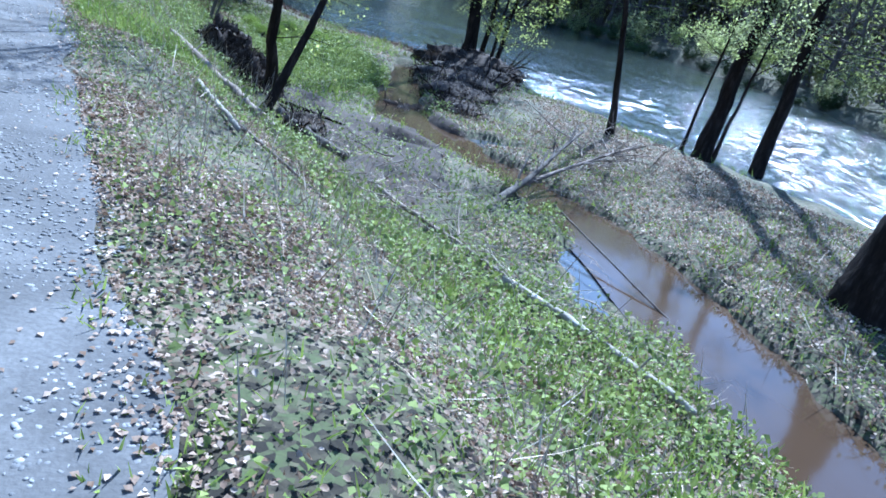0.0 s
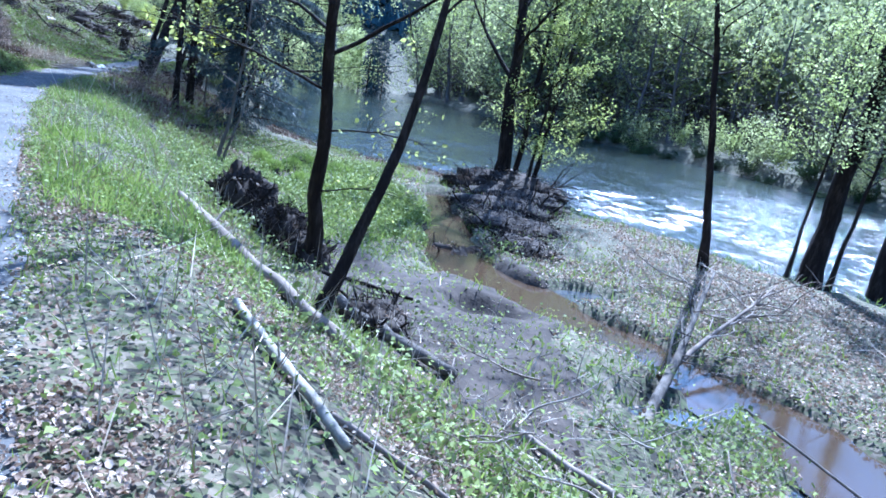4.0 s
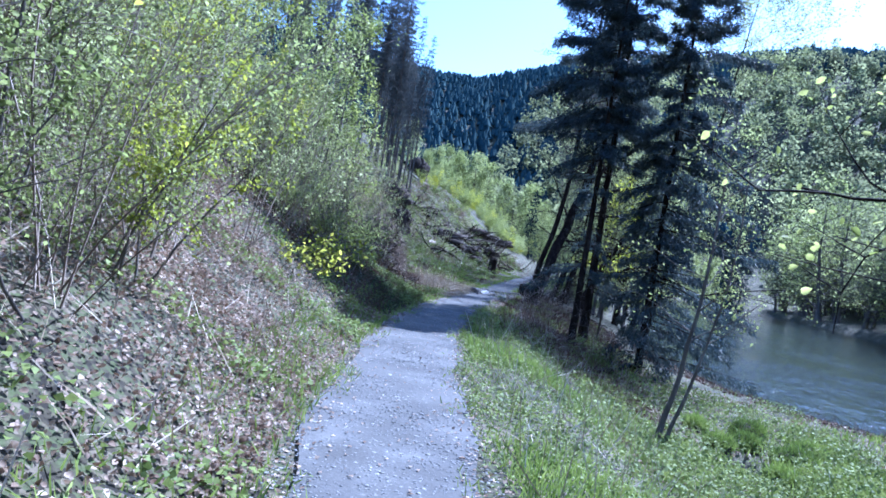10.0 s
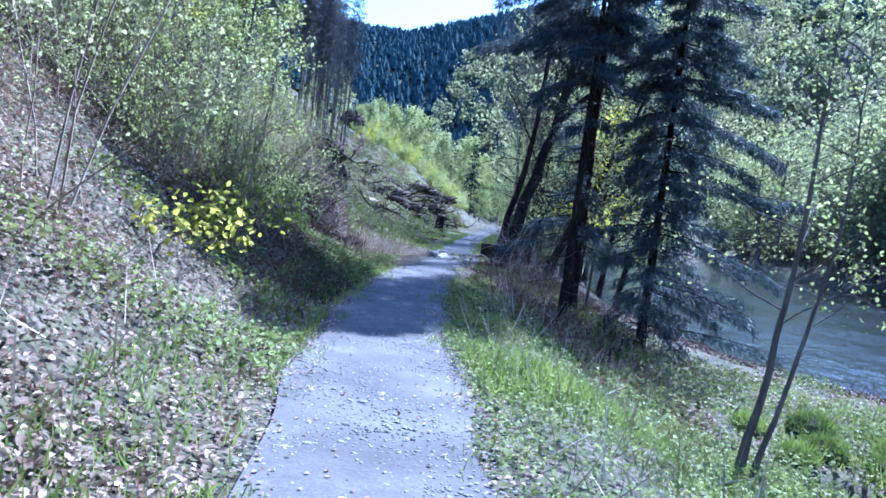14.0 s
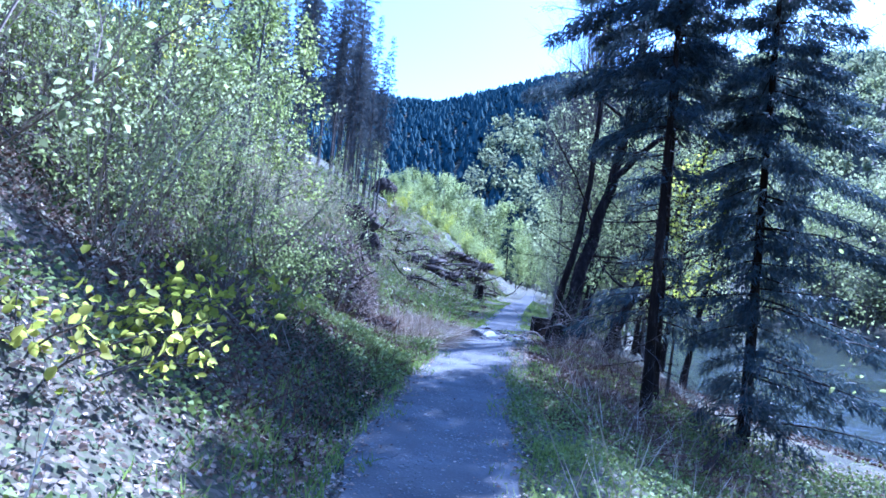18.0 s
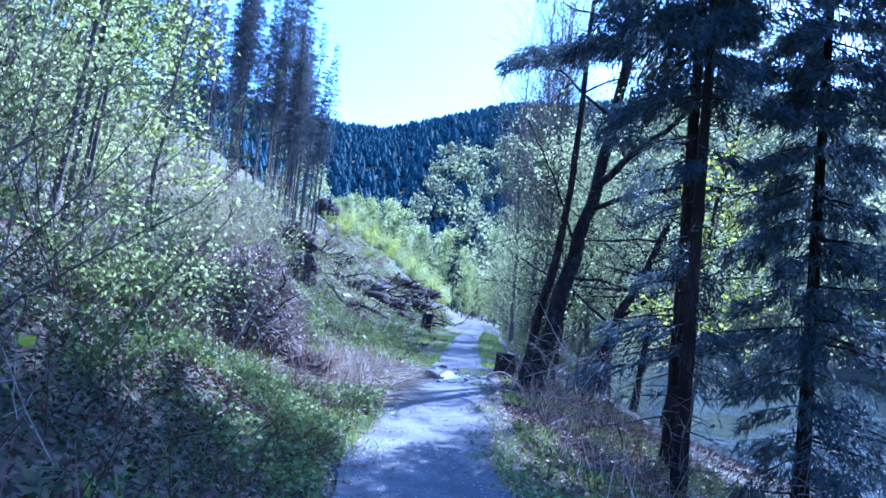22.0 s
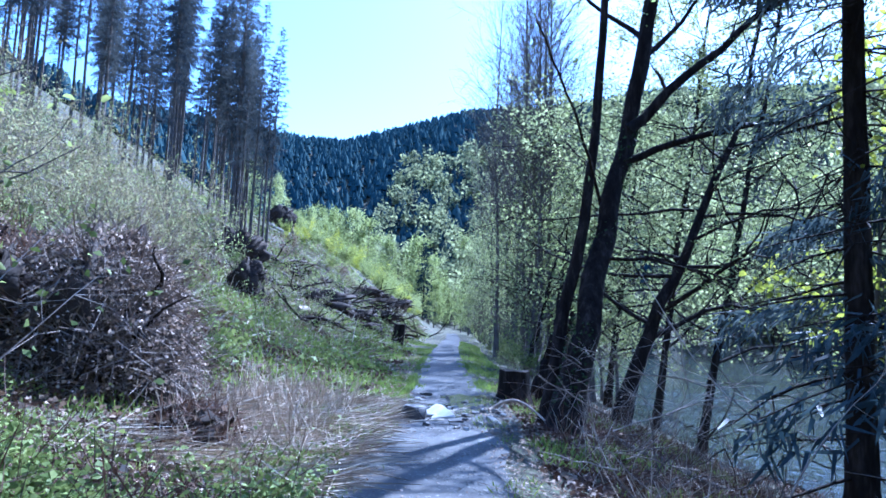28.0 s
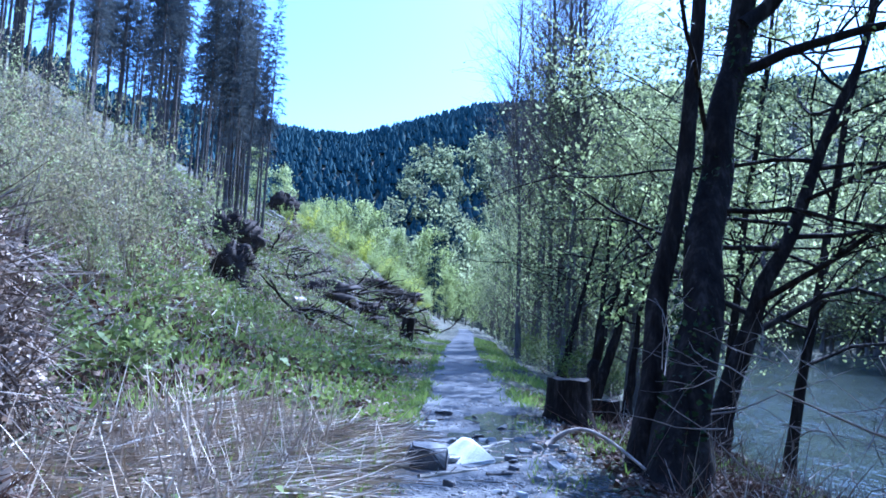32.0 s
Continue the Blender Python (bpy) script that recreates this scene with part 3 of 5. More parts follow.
ground = mesh_object("ground", np.stack([gx, gy, gz], -1).reshape(-1, 3), np.stack([gi * w + gj, (gi + 1) * w + gj, (gi + 1) * w + gj + 1, gi * w + gj + 1], -1).reshape(-1, 4), M_GROUND, shade=True)
tagged(ground, "forest floor of brown soil, litter and grass", "ground", kind="structure")


def strip(name, ys, center, half, zs, mat, label, across=5, wobble=0.0):
    ys = np.asarray(ys)
    u = np.linspace(-1, 1, across)
    edge = half + wobble * np.stack([wave(ys, ys * 0, 0.8, 1), wave(ys, ys * 0, 0.7, 4)], 0)[:, :, None] if wobble else np.ones((2, len(ys), 1)) * np.asarray(half).reshape(1, -1, 1)
    hw = np.where(u[None, :] < 0, edge[0], edge[1])
    x = center[:, None] + u[None, :] * hw
    y = np.repeat(ys[:, None], across, 1)
    z = zs(x, y)
    i, j = np.meshgrid(np.arange(len(ys) - 1), np.arange(across - 1), indexing="ij")
    f = np.stack([i * across + j, i * across + j + 1, (i + 1) * across + j + 1, (i + 1) * across + j], -1).reshape(-1, 4)
    ob = mesh_object(name, np.stack([x, y, z], -1).reshape(-1, 3), f, mat, shade=True)
    return tagged(ob, label, name, kind="structure")


py = np.arange(-20, 130, 0.25)
strip("path", py, path_x(py), PATH_HALF, lambda x, y: height(x, y) + 0.012 + 0.006 * wave(x, y, 0.5), M_GRAVEL, "narrow grey gravel footpath along the slope", 9, 0.2)
ry = np.concatenate([np.arange(-60, 4, 2.0), np.arange(4, 80, 0.2), np.arange(80, 120, 0.6), np.arange(120, 400, 4.0)])
rn, rf = np.interp(ry, BANK_Y, BANK_X) - 1.2, np.interp(ry, BANK_Y, FAR_X) + 1.2


def ripples(x, y):
    """Height of the running water: short steep waves, stronger in the riffles."""
    z, rr = 0 * x, rng_of(7)
    for k in range(16):
        ang, wl = rr.uniform(0, 6.28), rr.uniform(0.7, 2.2)
        q = (x * math.cos(ang) + y * math.sin(ang)) / wl * 6.283 + rr.uniform(0, 6.28)
        z = z + wl * 0.011 * (np.sin(q + 0.9 * np.sin(0.53 * q + x * 0.7)))
    return z * (0.45 + 0.75 * smooth(-0.5, 0.6, wave(x, y, 6.0, 1.0))) * (0.15 + 1.0 * smooth(50, 34, y))


strip("river", ry, (rn + rf) / 2, (rf - rn) / 2, lambda x, y: WATER_Z + ripples(x, y), M_WATER, "shallow rippled river glittering in the sun", 110)
cy = np.arange(-9, 33.5, 0.4)
strip("creek", cy, np.interp(cy, CREEK_Y, CREEK_X), np.interp(cy, CREEK_Y, CREEK_W) + 0.3, lambda x, y: CREEK_Z + 0 * x, M_CREEK, "still brown silty side channel", 5)

# ---- trees by the path ----
def at_ground(x, y, dz=0.0):
    return (x, y, hz(x, y) + dz)


spruce("spruce", at_ground(4.2, 39.3), 14.2, 0.13, 2.9, "dark spruce with dead lower boughs beside the path", 11, 0.06, 4.2, (0.1, 0.1), tiers=29, bare=0.42, spray=0.17, full=(0.3, 1.8), side=3.0)
spruce("spruce", at_ground(3.95, 37.6), 12.0, 0.1, 2.7, "slim dark spruce, twin of its neighbour", 12, 0.1, 3.6, (0.15, 0.0), tiers=25, bare=0.44, spray=0.17, full=(0.2, 1.7), side=3.0)
spruce("spruce", at_ground(5.9, 38.9), 13.6, 0.11, 2.6, "dark spruce with boughs hanging to the water", 13, 0.03, 5.6, (0.2, 0.0), tiers=27, spray=0.19, full=(0.3, 1.3), side=0.3)
broadleaf("leaning_tree", at_ground(2.08, 42.8), [(0, 0, 0), (0.26, 0.6, 1.1), (0.6, 1.4, 2.3), (0.96, 2.0, 3.6), (1.3, 2.3, 5.0), (1.65, 2.5, 7.3), (2.0, 2.7, 12)], 0.2, "dark leaning tree with ivy-rough trunk at the path edge", 21, 9, 0.5, 0.25, 600, 0.045, M_LEAF_PALE, top=0.4, extra=[([(1.22, 2.2, 4.8), (2.0, 2.2, 5.6), (3.2, 2.3, 6.7), (4.4, 2.4, 7.6)], 0.1), ([(1.1, 2.1, 4.2), (2.1, 2.1, 4.6), (3.2, 2.0, 4.9), (4.4, 2.0, 4.9)], 0.07), ([(0.55, 1.5, 2.5), (1.4, 1.2, 2.5), (2.4, 0.8, 2.2)], 0.035), ([(0.75, 1.9, 3.4), (0.2, 0.9, 4.6), (-0.5, -0.3, 5.6)], 0.03)])
ivy_rng = rng_of(77)
ivy_h = ivy_rng.uniform(0, 1, 900) ** 1.3
ivy_at = np.stack([np.interp(ivy_h * 5, [0, 1.1, 2.3, 3.6, 5], [0, 0.26, 0.6, 0.96, 1.3]), np.interp(ivy_h * 5, [0, 1.1, 2.3, 3.6, 5], [0, 0.6, 1.4, 2.0, 2.3]), ivy_h * 5], 1)
ivy_a = ivy_rng.uniform(0, 6.28, 900)
ivy_at += np.stack([np.cos(ivy_a), np.sin(ivy_a), 0 * ivy_a], 1) * (0.215 - 0.08 * ivy_h[:, None])
ivy = Pile()
ivy.leaves(ivy_at, 0.05, ivy_rng, 0.1, 1.2)
leaning = [o for o in scene.objects if o.name == "leaning_tree"][0]
tagged(ivy.build("ivy", M_IVY, leaning, "dark ivy leaves climbing the trunk"), kind="stuff")
broadleaf("leaning_tree", at_ground(1.9, 43.3), [(0, 0, 0), (0.34, 0.7, 1.7), (0.72, 1.2, 4.2), (0.87, 1.3, 5.9), (1.1, 1.5, 12)], 0.11, "slimmer upright stem grown beside the leaning tree", 25, 8, 0.55, 0.22, 400, 0.045, M_LEAF_PALE, top=0.3)
broadleaf("leaning_tree", at_ground(3.55, 47.1), [(0, 0, 0), (0.7, 0.4, 2), (1.7, 0.8, 4), (2.5, 1, 6), (3.2, 1.2, 9)], 0.16, "slender dark tree leaning over the river", 22, 22, 0.16, 0.46, 5200, 0.045, M_LEAF_OLIVE, twigs=8, rise=0.1, droop=0.03)
broadleaf("bank_tree", at_ground(7.95, 21.2), [(0, 0, 0), (-0.03, -0.2, 1.2), (-0.1, -0.45, 2.5), (-0.14, -0.65, 3.5), (0.12, -0.75, 5), (0.3, -0.8, 8.5)], 0.105, "young dark tree with few fresh leaves on the bank", 23, 12, 0.3, 0.36, 1100, 0.042, droop=0.03, extra=[([(-0.14, -0.65, 3.4), (-0.4, -0.7, 4.4), (-0.55, -0.8, 6.5)], 0.055), ([(-0.1, -0.45, 2.4), (-0.9, -0.9, 2.7), (-2.0, -1.1, 3.0)], 0.02), ([(-0.05, -0.3, 1.9), (0.5, -0.7, 2.0), (1.2, -1.0, 1.95)], 0.014), ([(-0.03, -0.2, 1.1), (0.5, -0.5, 1.25), (1.0, -0.6, 1.2)], 0.012)])
broadleaf("bank_tree", at_ground(7.86, 18.55), [(0, 0, 0), (0.3, 0.3, 0.55), (0.75, 0.6, 1.7), (1.05, 0.8, 3.2), (1.3, 1.0, 7)], 0.07, "thin curved young tree on the bank", 24, 9, 0.45, 0.3, 500, 0.042, M_LEAF, M_BARK)
for i, (x, y, r, tall, lx, ly, wide) in enumerate([(15.2, 35.7, 0.24, 17, -0.8, 0, 0.28), (15.8, 36.2, 0.12, 14, 1.2, 0.2, 0.28), (16.2, 35.6, 0.1, 11, 1.5, 0, 0.3), (15.9, 35.0, 0.07, 7, 0.6, 0, 0.35), (17.3, 26.0, 0.1, 10, -2.2, 0, 0.22), (20.4, 26.1, 0.25, 16, 1.5, 0.5, 0.2), (22.1, 25.7, 0.22, 15, 0.4, 0.3, 0.2), (20.2, 25.3, 0.06, 6, 0.9, 0, 0.3), (19.6, 26.0, 0.05, 6, 0.6, 0, 0.3), (16.7, 15.4, 0.38, 14, 1.6, 0.5, 0.25)]):
    broadleaf("riverside_tree", at_ground(x, y), [(0, 0, 0), (lx * 0.25, ly * 0.2, tall * 0.3), (lx * 0.62, ly * 0.6, tall * 0.65), (lx, ly, tall)], r, "dark riverside tree with sparse spring leaves", 30 + i, 15, 0.16 if x < 16 else 0.42, wide, 4200 if i < 4 else 1500, 0.05, [M_LEAF, M_LEAF_OLIVE, M_LEAF_PALE][i % 3], twigs=6, top=0.2)
broadleaf("young_tree", at_ground(4.6, 40.3), [(0, 0, 0), (0.1, -0.2, 1.6), (0.1, -0.5, 3.3), (0.3, -0.6, 5.0)], 0.035, "small tree with bright yellow-green leaves beside the spruces", 44, 16, 0.3, 0.3, 1000, 0.05, M_LEAF_YEL, M_BARK_GREY)
broadleaf("sapling", at_ground(5.95, 30.3), [(0, 0, 0), (0.25, 0.2, 1.2), (0.45, 0.3, 3), (0.6, 0.3, 6.5)], 0.05, "slender grey sapling on the bank", 41, 14, 0.25, 0.26, 420, 0.04, M_LEAF_PALE, M_BARK_GREY)
broadleaf("sapling", at_ground(6.05, 30.2), [(0, 0, 0), (0.4, 0.2, 1.3), (0.75, 0.3, 3), (0.8, 0.3, 5.5)], 0.035, "slender grey sapling, second stem beside its neighbour", 42, 10, 0.3, 0.26, 300, 0.04, M_LEAF_PALE, M_BARK_GREY)

for i, (x, y, tall, lx) in enumerate([(6.1, 55.5, 17, 2.0), (5.3, 59.5, 12, 1.2), (5.8, 63.0, 11, 1.5), (6.6, 52.6, 18, 3.0)]):
    broadleaf("riverside_tree", at_ground(x, y), [(0, 0, 0), (lx * 0.3, 0.1, tall * 0.3), (lx * 0.7, 0.2, tall * 0.65), (lx, 0.2, tall)], 0.12, "slender riverside tree with thin pale spring leaves", 130 + i, 32, 0.15, 0.36, [10000, 6000, 6000, 11000][i], 0.07, M_LEAF_OLIVE, M_BARK, twigs=7, rise=0.3)

# riverside row beyond, and the wood across the water
row_rng = rng_of(50)


def spread(templates, spots, low, high):
    """Sets the templates on the first spots and copies of them on the others."""
    for k, (x, y) in enumerate(spots):
        m = pose(x, y, hz(x, y), 0, 0, row_rng.uniform(0, 360)) @ Matrix.Scale(row_rng.uniform(low, high), 4)
        t = templates[k % len(templates)]
        if k < len(templates):
            t.matrix_basis = m
        else:
            c = copy_thing(t, m)
            c.scale = m.to_scale()


alder = [broadleaf("alder", (0, 0, 0), [(0, 0, 0), (0.3, 0, 4), (0.2 + 0.5 * k, 0.3, 8), (0.4 + k, 0.1, 12)], 0.1, "slender alder with thin light-green foliage by the river", 60 + k, 34, 0.1, 0.26, 3000, 0.07, [M_LEAF_OLIVE, M_LEAF_OLIVE, M_LEAF_PALE, M_LEAF_OLIVE][k], M_BARK_GREY, 8, 0.6, "trees along the river", False) for k in range(4)]
spots = []
for k in range(58):
    y = 57 + 75 * row_rng.random() ** 1.15
    spots.append((path_x(y) + row_rng.uniform(2.5, 6.6), y))
spread(alder, spots, 0.6, 1.0)
bare_alder = [broadleaf("alder", (0, 0, 0), [(0, 0, 0), (0.2, 0, 5), (0.3, 0.3, 10), (0.4, 0.1, 19)], 0.1, "tall alder still bare, by the river", 68 + k, 60, 0.3, 0.22, 250, 0.06, M_LEAF_PALE, M_BARK_GREY, 10, 1.3, "trees along the river", False) for k in range(2)]
low = [shrub("riverside_scrub", (0, 0, 0), 2.4, "thin olive scrub under the riverside alders", 316 + k, 9, 900, 0.06, [M_LEAF_OLIVE, M_HERB][k], M_BARK_GREY, (0.1, 0, 0), 0.4, "scrub along the river", "shrub", False) for k in range(2)]
spread(low, [(path_x(y) + row_rng.uniform(2.3, 5.5), y) for y in row_rng.uniform(54, 105, 30)], 0.4, 0.9)
spread(bare_alder, [(path_x(y) + row_rng.uniform(2.0, 5.2), y) for y in (58, 59.5, 61, 62, 63, 64.5, 66, 67.5, 69, 71, 73, 75, 78, 80, 83, 86)], 0.85, 1.1)
leafy = [broadleaf("willow", (0, 0, 0), [(0, 0, 0), (0.3, 0, 2), (0.5, 0.3, 5), (0.4, 0.1, 9)], 0.16, "broad pale-green tree on the far river bank", 65 + k, 24, 0.08, 0.38, 1300, 0.14, [M_WOODLAND, M_LEAF_PALE, M_WOODLAND][k], M_BARK_GREY, 6, 0.35, "trees across the river", False) for k in range(3)]
spots = []
for k in range(84):
    y = 92 + 95 * row_rng.random()
    spots.append((np.interp(y, BANK_Y, FAR_X) + 1 + 26 * row_rng.random() ** 1.6, y))
spots += [(np.interp(y, BANK_Y, FAR_X) + row_rng.uniform(1, 9), y) for y in row_rng.uniform(88, 125, 20)]
spread(leafy, spots, 1.3, 2.7)
airy = [broadleaf("willow", (0, 0, 0), [(0, 0, 0), (0.3, 0, 2), (0.5, 0.3, 5), (0.4, 0.1, 9)], 0.16, "airy light-green tree on the far river bank", 85 + k, 22, 0.1, 0.4, 620, 0.1, [M_LEAF_PALE, M_LEAF, M_LEAF_OLIVE][k], M_BARK_GREY, 6, 0.35, "trees across the river", False) for k in range(3)]
spots = [(np.interp(y, BANK_Y, FAR_X) + 1.5 + 22 * row_rng.random() ** 1.5, y) for y in row_rng.uniform(2, 96, 56)]
spread(airy, spots, 0.9, 1.8)

bush = [shrub("riverside_bush", (0, 0, 0), 3.6, "pale green bush leaning over the far river edge", 310 + k, 8, 900, 0.11, [M_LEAF_OLIVE, M_LEAF_PALE][k % 2], None, (-0.2, 0, 0), 0.45, "bushes across the river", "shrub", False) for k in range(3)]
spots = [(np.interp(y, BANK_Y, FAR_X) + row_rng.uniform(-0.2, 5), y) for y in np.linspace(0, 95, 40)]
spread(bush, spots, 0.7, 1.4)
dark_bush = [shrub("bank_bush", (0, 0, 0), 2.2, "dark ivy-grown bush and roots at the far waterline", 320 + k, 12, 1500, 0.1, M_IVY, M_BARK, (-0.3, 0, -0.2), 0.7, "dark bushes across the river", "shrub", False) for k in range(2)]
spread(dark_bush, [(np.interp(y, BANK_Y, FAR_X) + row_rng.uniform(-0.3, 1.2), y) for y in np.linspace(50, 100, 16)], 0.5, 1.0)

# tall bare-stemmed spruces on the slope
tall = [spruce("slope_spruce", (0, 0, 0), 25 + 2 * k, 0.2, 2.0, "tall thin spruce with bare lower trunk on the slope", 70 + k, 0.34, 0.5, (0.4, 0), M_BARK_GREY, M_NEEDLE_SLOPE, 30, 0.45, "trees on the slope", None, False, 0.45) for k in range(4)]
edge, wood = [], []
for k in range(92):
    y = row_rng.uniform(71, 108)
    wide = 0.315 + (0.08 * row_rng.random() if k < 16 else 0.06 + 0.5 * row_rng.random())
    (edge if k < 16 else wood).append((0.8 - (y - 35.8) * wide, y))
edge = [(x, 71 + (y - 71) * 0.5) for x, y in edge]
spread(tall, edge, 0.40, 0.5)
spread([copy_thing(t, t.matrix_basis) for t in tall], wood, 0.55, 0.85)
spread([spruce("dark_spruce", (0, 0, 0), 15, 0.16, 2.4, "dark full spruce at the end of the valley", 76, 0.05, 0.4, (0.2, 0), M_BARK, M_NEEDLE_HAZE, 26, 0, "spruces in the valley", None, False, 0.6)], [(x, y) for x, y in [(row_rng.uniform(-13, 30), row_rng.uniform(125, 190)) for _ in range(32)] if abs(x - path_x(y)) > 4], 0.6, 1.1)

# yellow-green young growth below the slope
young = [shrub("young_birch", (0, 0, 0), 3.2, "yellow-green young birch on the cleared slope", 300 + k, 7, 1300, 0.09, [M_LEAF, M_LEAF_YEL, M_LEAF_PALE, M_LEAF_PALE][k % 4], None, (0, 0, 0), 0.3, "young birches", "tree", False) for k in range(4)]
spots = [(path_x(y) - row_rng.uniform(4.5, 15), y) for y in row_rng.uniform(94, 140, 80)]
spots += [(path_x(y) - row_rng.uniform(8.5, 17), y) for y in row_rng.uniform(80, 96, 14)]
spread(young, spots[:80], 0.45, 0.95)
spread([copy_thing(t, t.matrix_basis) for t in young], spots[80:], 0.3, 0.5)
mixed = [broadleaf("valley_tree", (0, 0, 0), [(0, 0, 0), (0.1, 0, 4), (0.2, 0.1, 10)], 0.14, "light green tree at the end of the valley", 350 + k, 20, 0.1, 0.26, 2200, 0.2, M_LEAF_PALE, M_BARK_GREY, 4, 0.5, "trees at the valley end", False) for k in range(2)]
spread(mixed, [(row_rng.uniform(-45, 25), row_rng.uniform(135, 230)) for _ in range(70)], 0.7, 1.3)

# far conifer forest, and pale mixed woodland on the hillside across the river
far = Pile()
fr = rng_of(80)
n = 30000
az, dist = np.radians(fr.uniform(-75, 75, n)), 150 + 330 * fr.random(n) ** 0.8
fx, fy = dist * np.sin(az), 40 + dist * np.cos(az)
keep = ((fx > np.interp(fy, BANK_Y, FAR_X) + 6) | (fx < path_x(fy) - 25) | (dist > 190)) & ((az < radians(10) + 0.05 * np.sin(dist / 25)) | (dist > 330))
fx, fy = fx[keep], fy[keep]
fz, ft = height(fx, fy), fr.uniform(3.2, 6.5, len(fx))
for tier, (lo, hi, rr) in enumerate([(0.05, 0.6, 0.34), (0.4, 1.0, 0.24)]):
    sides = 5
    ang = np.linspace(0, 2 * np.pi, sides, endpoint=False)[None] + fr.uniform(0, 6, (len(fx), 1))
    rad = ft[:, None] * rr * fr.uniform(0.5, 1.4, (len(fx), sides))
    ringlo = np.stack([fx[:, None] + rad * np.cos(ang), fy[:, None] + rad * np.sin(ang), (fz + ft * lo)[:, None] + fr.uniform(-0.8, 0.8, (len(fx), sides))], -1)
    ringhi = np.stack([fx[:, None] + 0.12 * rad * np.cos(ang), fy[:, None] + 0.12 * rad * np.sin(ang), np.repeat((fz + ft * hi)[:, None], sides, 1)], -1)
    v = np.concatenate([ringlo, ringhi], 1)
    b = np.arange(len(fx))[:, None, None] * 2 * sides
    j = np.arange(sides)
    f = b + np.stack([j, (j + 1) % sides, sides + (j + 1) % sides, sides + j], -1)[None]
    far.add(v.reshape(-1, 3), f.reshape(-1, 4))
tagged(far.build("far_forest", M_NEEDLE_HAZE), "dark conifer forest on the far hills, haze blue in its colour", "forest", kind="stuff")
wood_far, stems_far = Pile(), Pile()
n = 5000
az, dist = np.radians(8 + 90 * fr.random(n)), 58 + 290 * fr.random(n)
fx, fy = dist * np.sin(az), 40 + dist * np.cos(az)
keep = fx > np.interp(fy, BANK_Y, FAR_X) + 14
fx, fy = fx[keep], fy[keep]
lx, ly = np.r_[fx, fr.uniform(-40, 12, 260)], np.r_[fy, fr.uniform(190, 330, 260)]
lz, lt = height(lx, ly), fr.uniform(7, 13, len(lx))
m = 58
dirs = fr.normal(size=(len(lx), m, 3))
dirs /= np.linalg.norm(dirs, axis=2)[:, :, None]
at = np.stack([lx, ly, lz + lt * 0.62], 1)[:, None] + dirs * fr.uniform(0.4, 1.0, (len(lx), m, 1)) * lt[:, None, None] * (0.26, 0.26, 0.4)
wood_far.leaves(at.reshape(-1, 3), 0.9, fr, 0.2, 1.5)
tagged(wood_far.build("far_woodland", M_WOODLAND), "pale grey-green spring woodland on the far hillside", "forest", kind="stuff")
for x, y, z, t in zip(lx, ly, lz, lt):
    stems_far.tube([(x, y, z - 0.5), (x + 0.1, y, z + t * 0.9)], [0.16, 0.05], 3)
tagged(stems_far.build("far_trunks", M_BARK_GREY), "grey trunks of the far spring woodland", "forest", kind="stuff")

# shrubs on the left bank
sr = rng_of(90)
for k in range(120):
    y = 10 + 24.5 * k / 120 + sr.uniform(-0.5, 0.5)
    back = k % 2
    off = (sr.uniform(2.3, 4.2) if y < 24.5 else sr.uniform(4.4, 6.5)) if not back else sr.uniform(4.2, 10.5)
    big = sr.uniform(1.8, 2.8) if not back else sr.uniform(3.2, 5.4)
    shrub("hazel_shrub", at_ground(path_x(y) - off, y), big, "thin-stemmed shrub with fresh yellow-green leaves on the bank", 200 + k, 5, (1700 if y < 23 else 1800) if back else 1300, 0.04 if back else 0.024, [M_LEAF, M_LEAF_OLIVE, M_LEAF_PALE, M_LEAF_YEL, M_LEAF_OLIVE][k % 5], [M_TWIG, M_BARK_GREY, M_TWIG][k % 3] if y < 23 else M_TWIG, (0.26, -0.05, 0), 0.3, "shrubs on the bank", single=not back)
twiggy = [shrub("twiggy_shrub", (0, 0, 0), 2.7, "dense grey-brown twiggy shrub with tiny opening leaves", 600 + k, 7, [1300, 1500, 1000, 1300][k], 0.021, [M_LEAF, M_LEAF_PALE, M_LEAF_OLIVE, M_LEAF_OLIVE][k], M_TWIG, (0.22, -0.05, 0), 0.34, "twiggy shrubs on the bank", single=False) for k in range(4)]
spots = [(path_x(y) - (2.1 + 0.05 * max(y - 20, 0) + 4.6 * row_rng.random() ** 1.4), y) for y in row_rng.uniform(13, 32, 80)]
spread(twiggy, spots, 0.55, 1.25)
bent = [shrub("thicket_twigs", (0, 0, 0), 2.2, "arching bare grey shrub of the shaded thicket", 610 + k, 9, [200, 300, 420][k], 0.028, [M_LEAF_OLIVE, M_HERB, M_LEAF_PALE][k], [M_BARK_GREY, M_TWIG][k % 2], (0.3, -0.1, 0), 0.55, "thicket at the bend", single=False) for k in range(3)]
spots = [(path_x(y) - (1.9 + 4.2 * row_rng.random()), y) for y in row_rng.uniform(30, 36, 30)]
spread(bent, spots, 0.5, 1.15)
for k in range(16):
    y = 33.5 + 9 * k / 16
    shrub("hazel_shrub", at_ground(path_x(y) - sr.uniform(6.3, 10.5), y), sr.uniform(3.2, 5.0), "tall airy shrub with pale spring leaves above the bend", 330 + k, 5, 1300, 0.05, [M_LEAF_PALE, M_LEAF][k % 2], None, (0.12, -0.05, 0), 0.3, "shrubs on the bank")
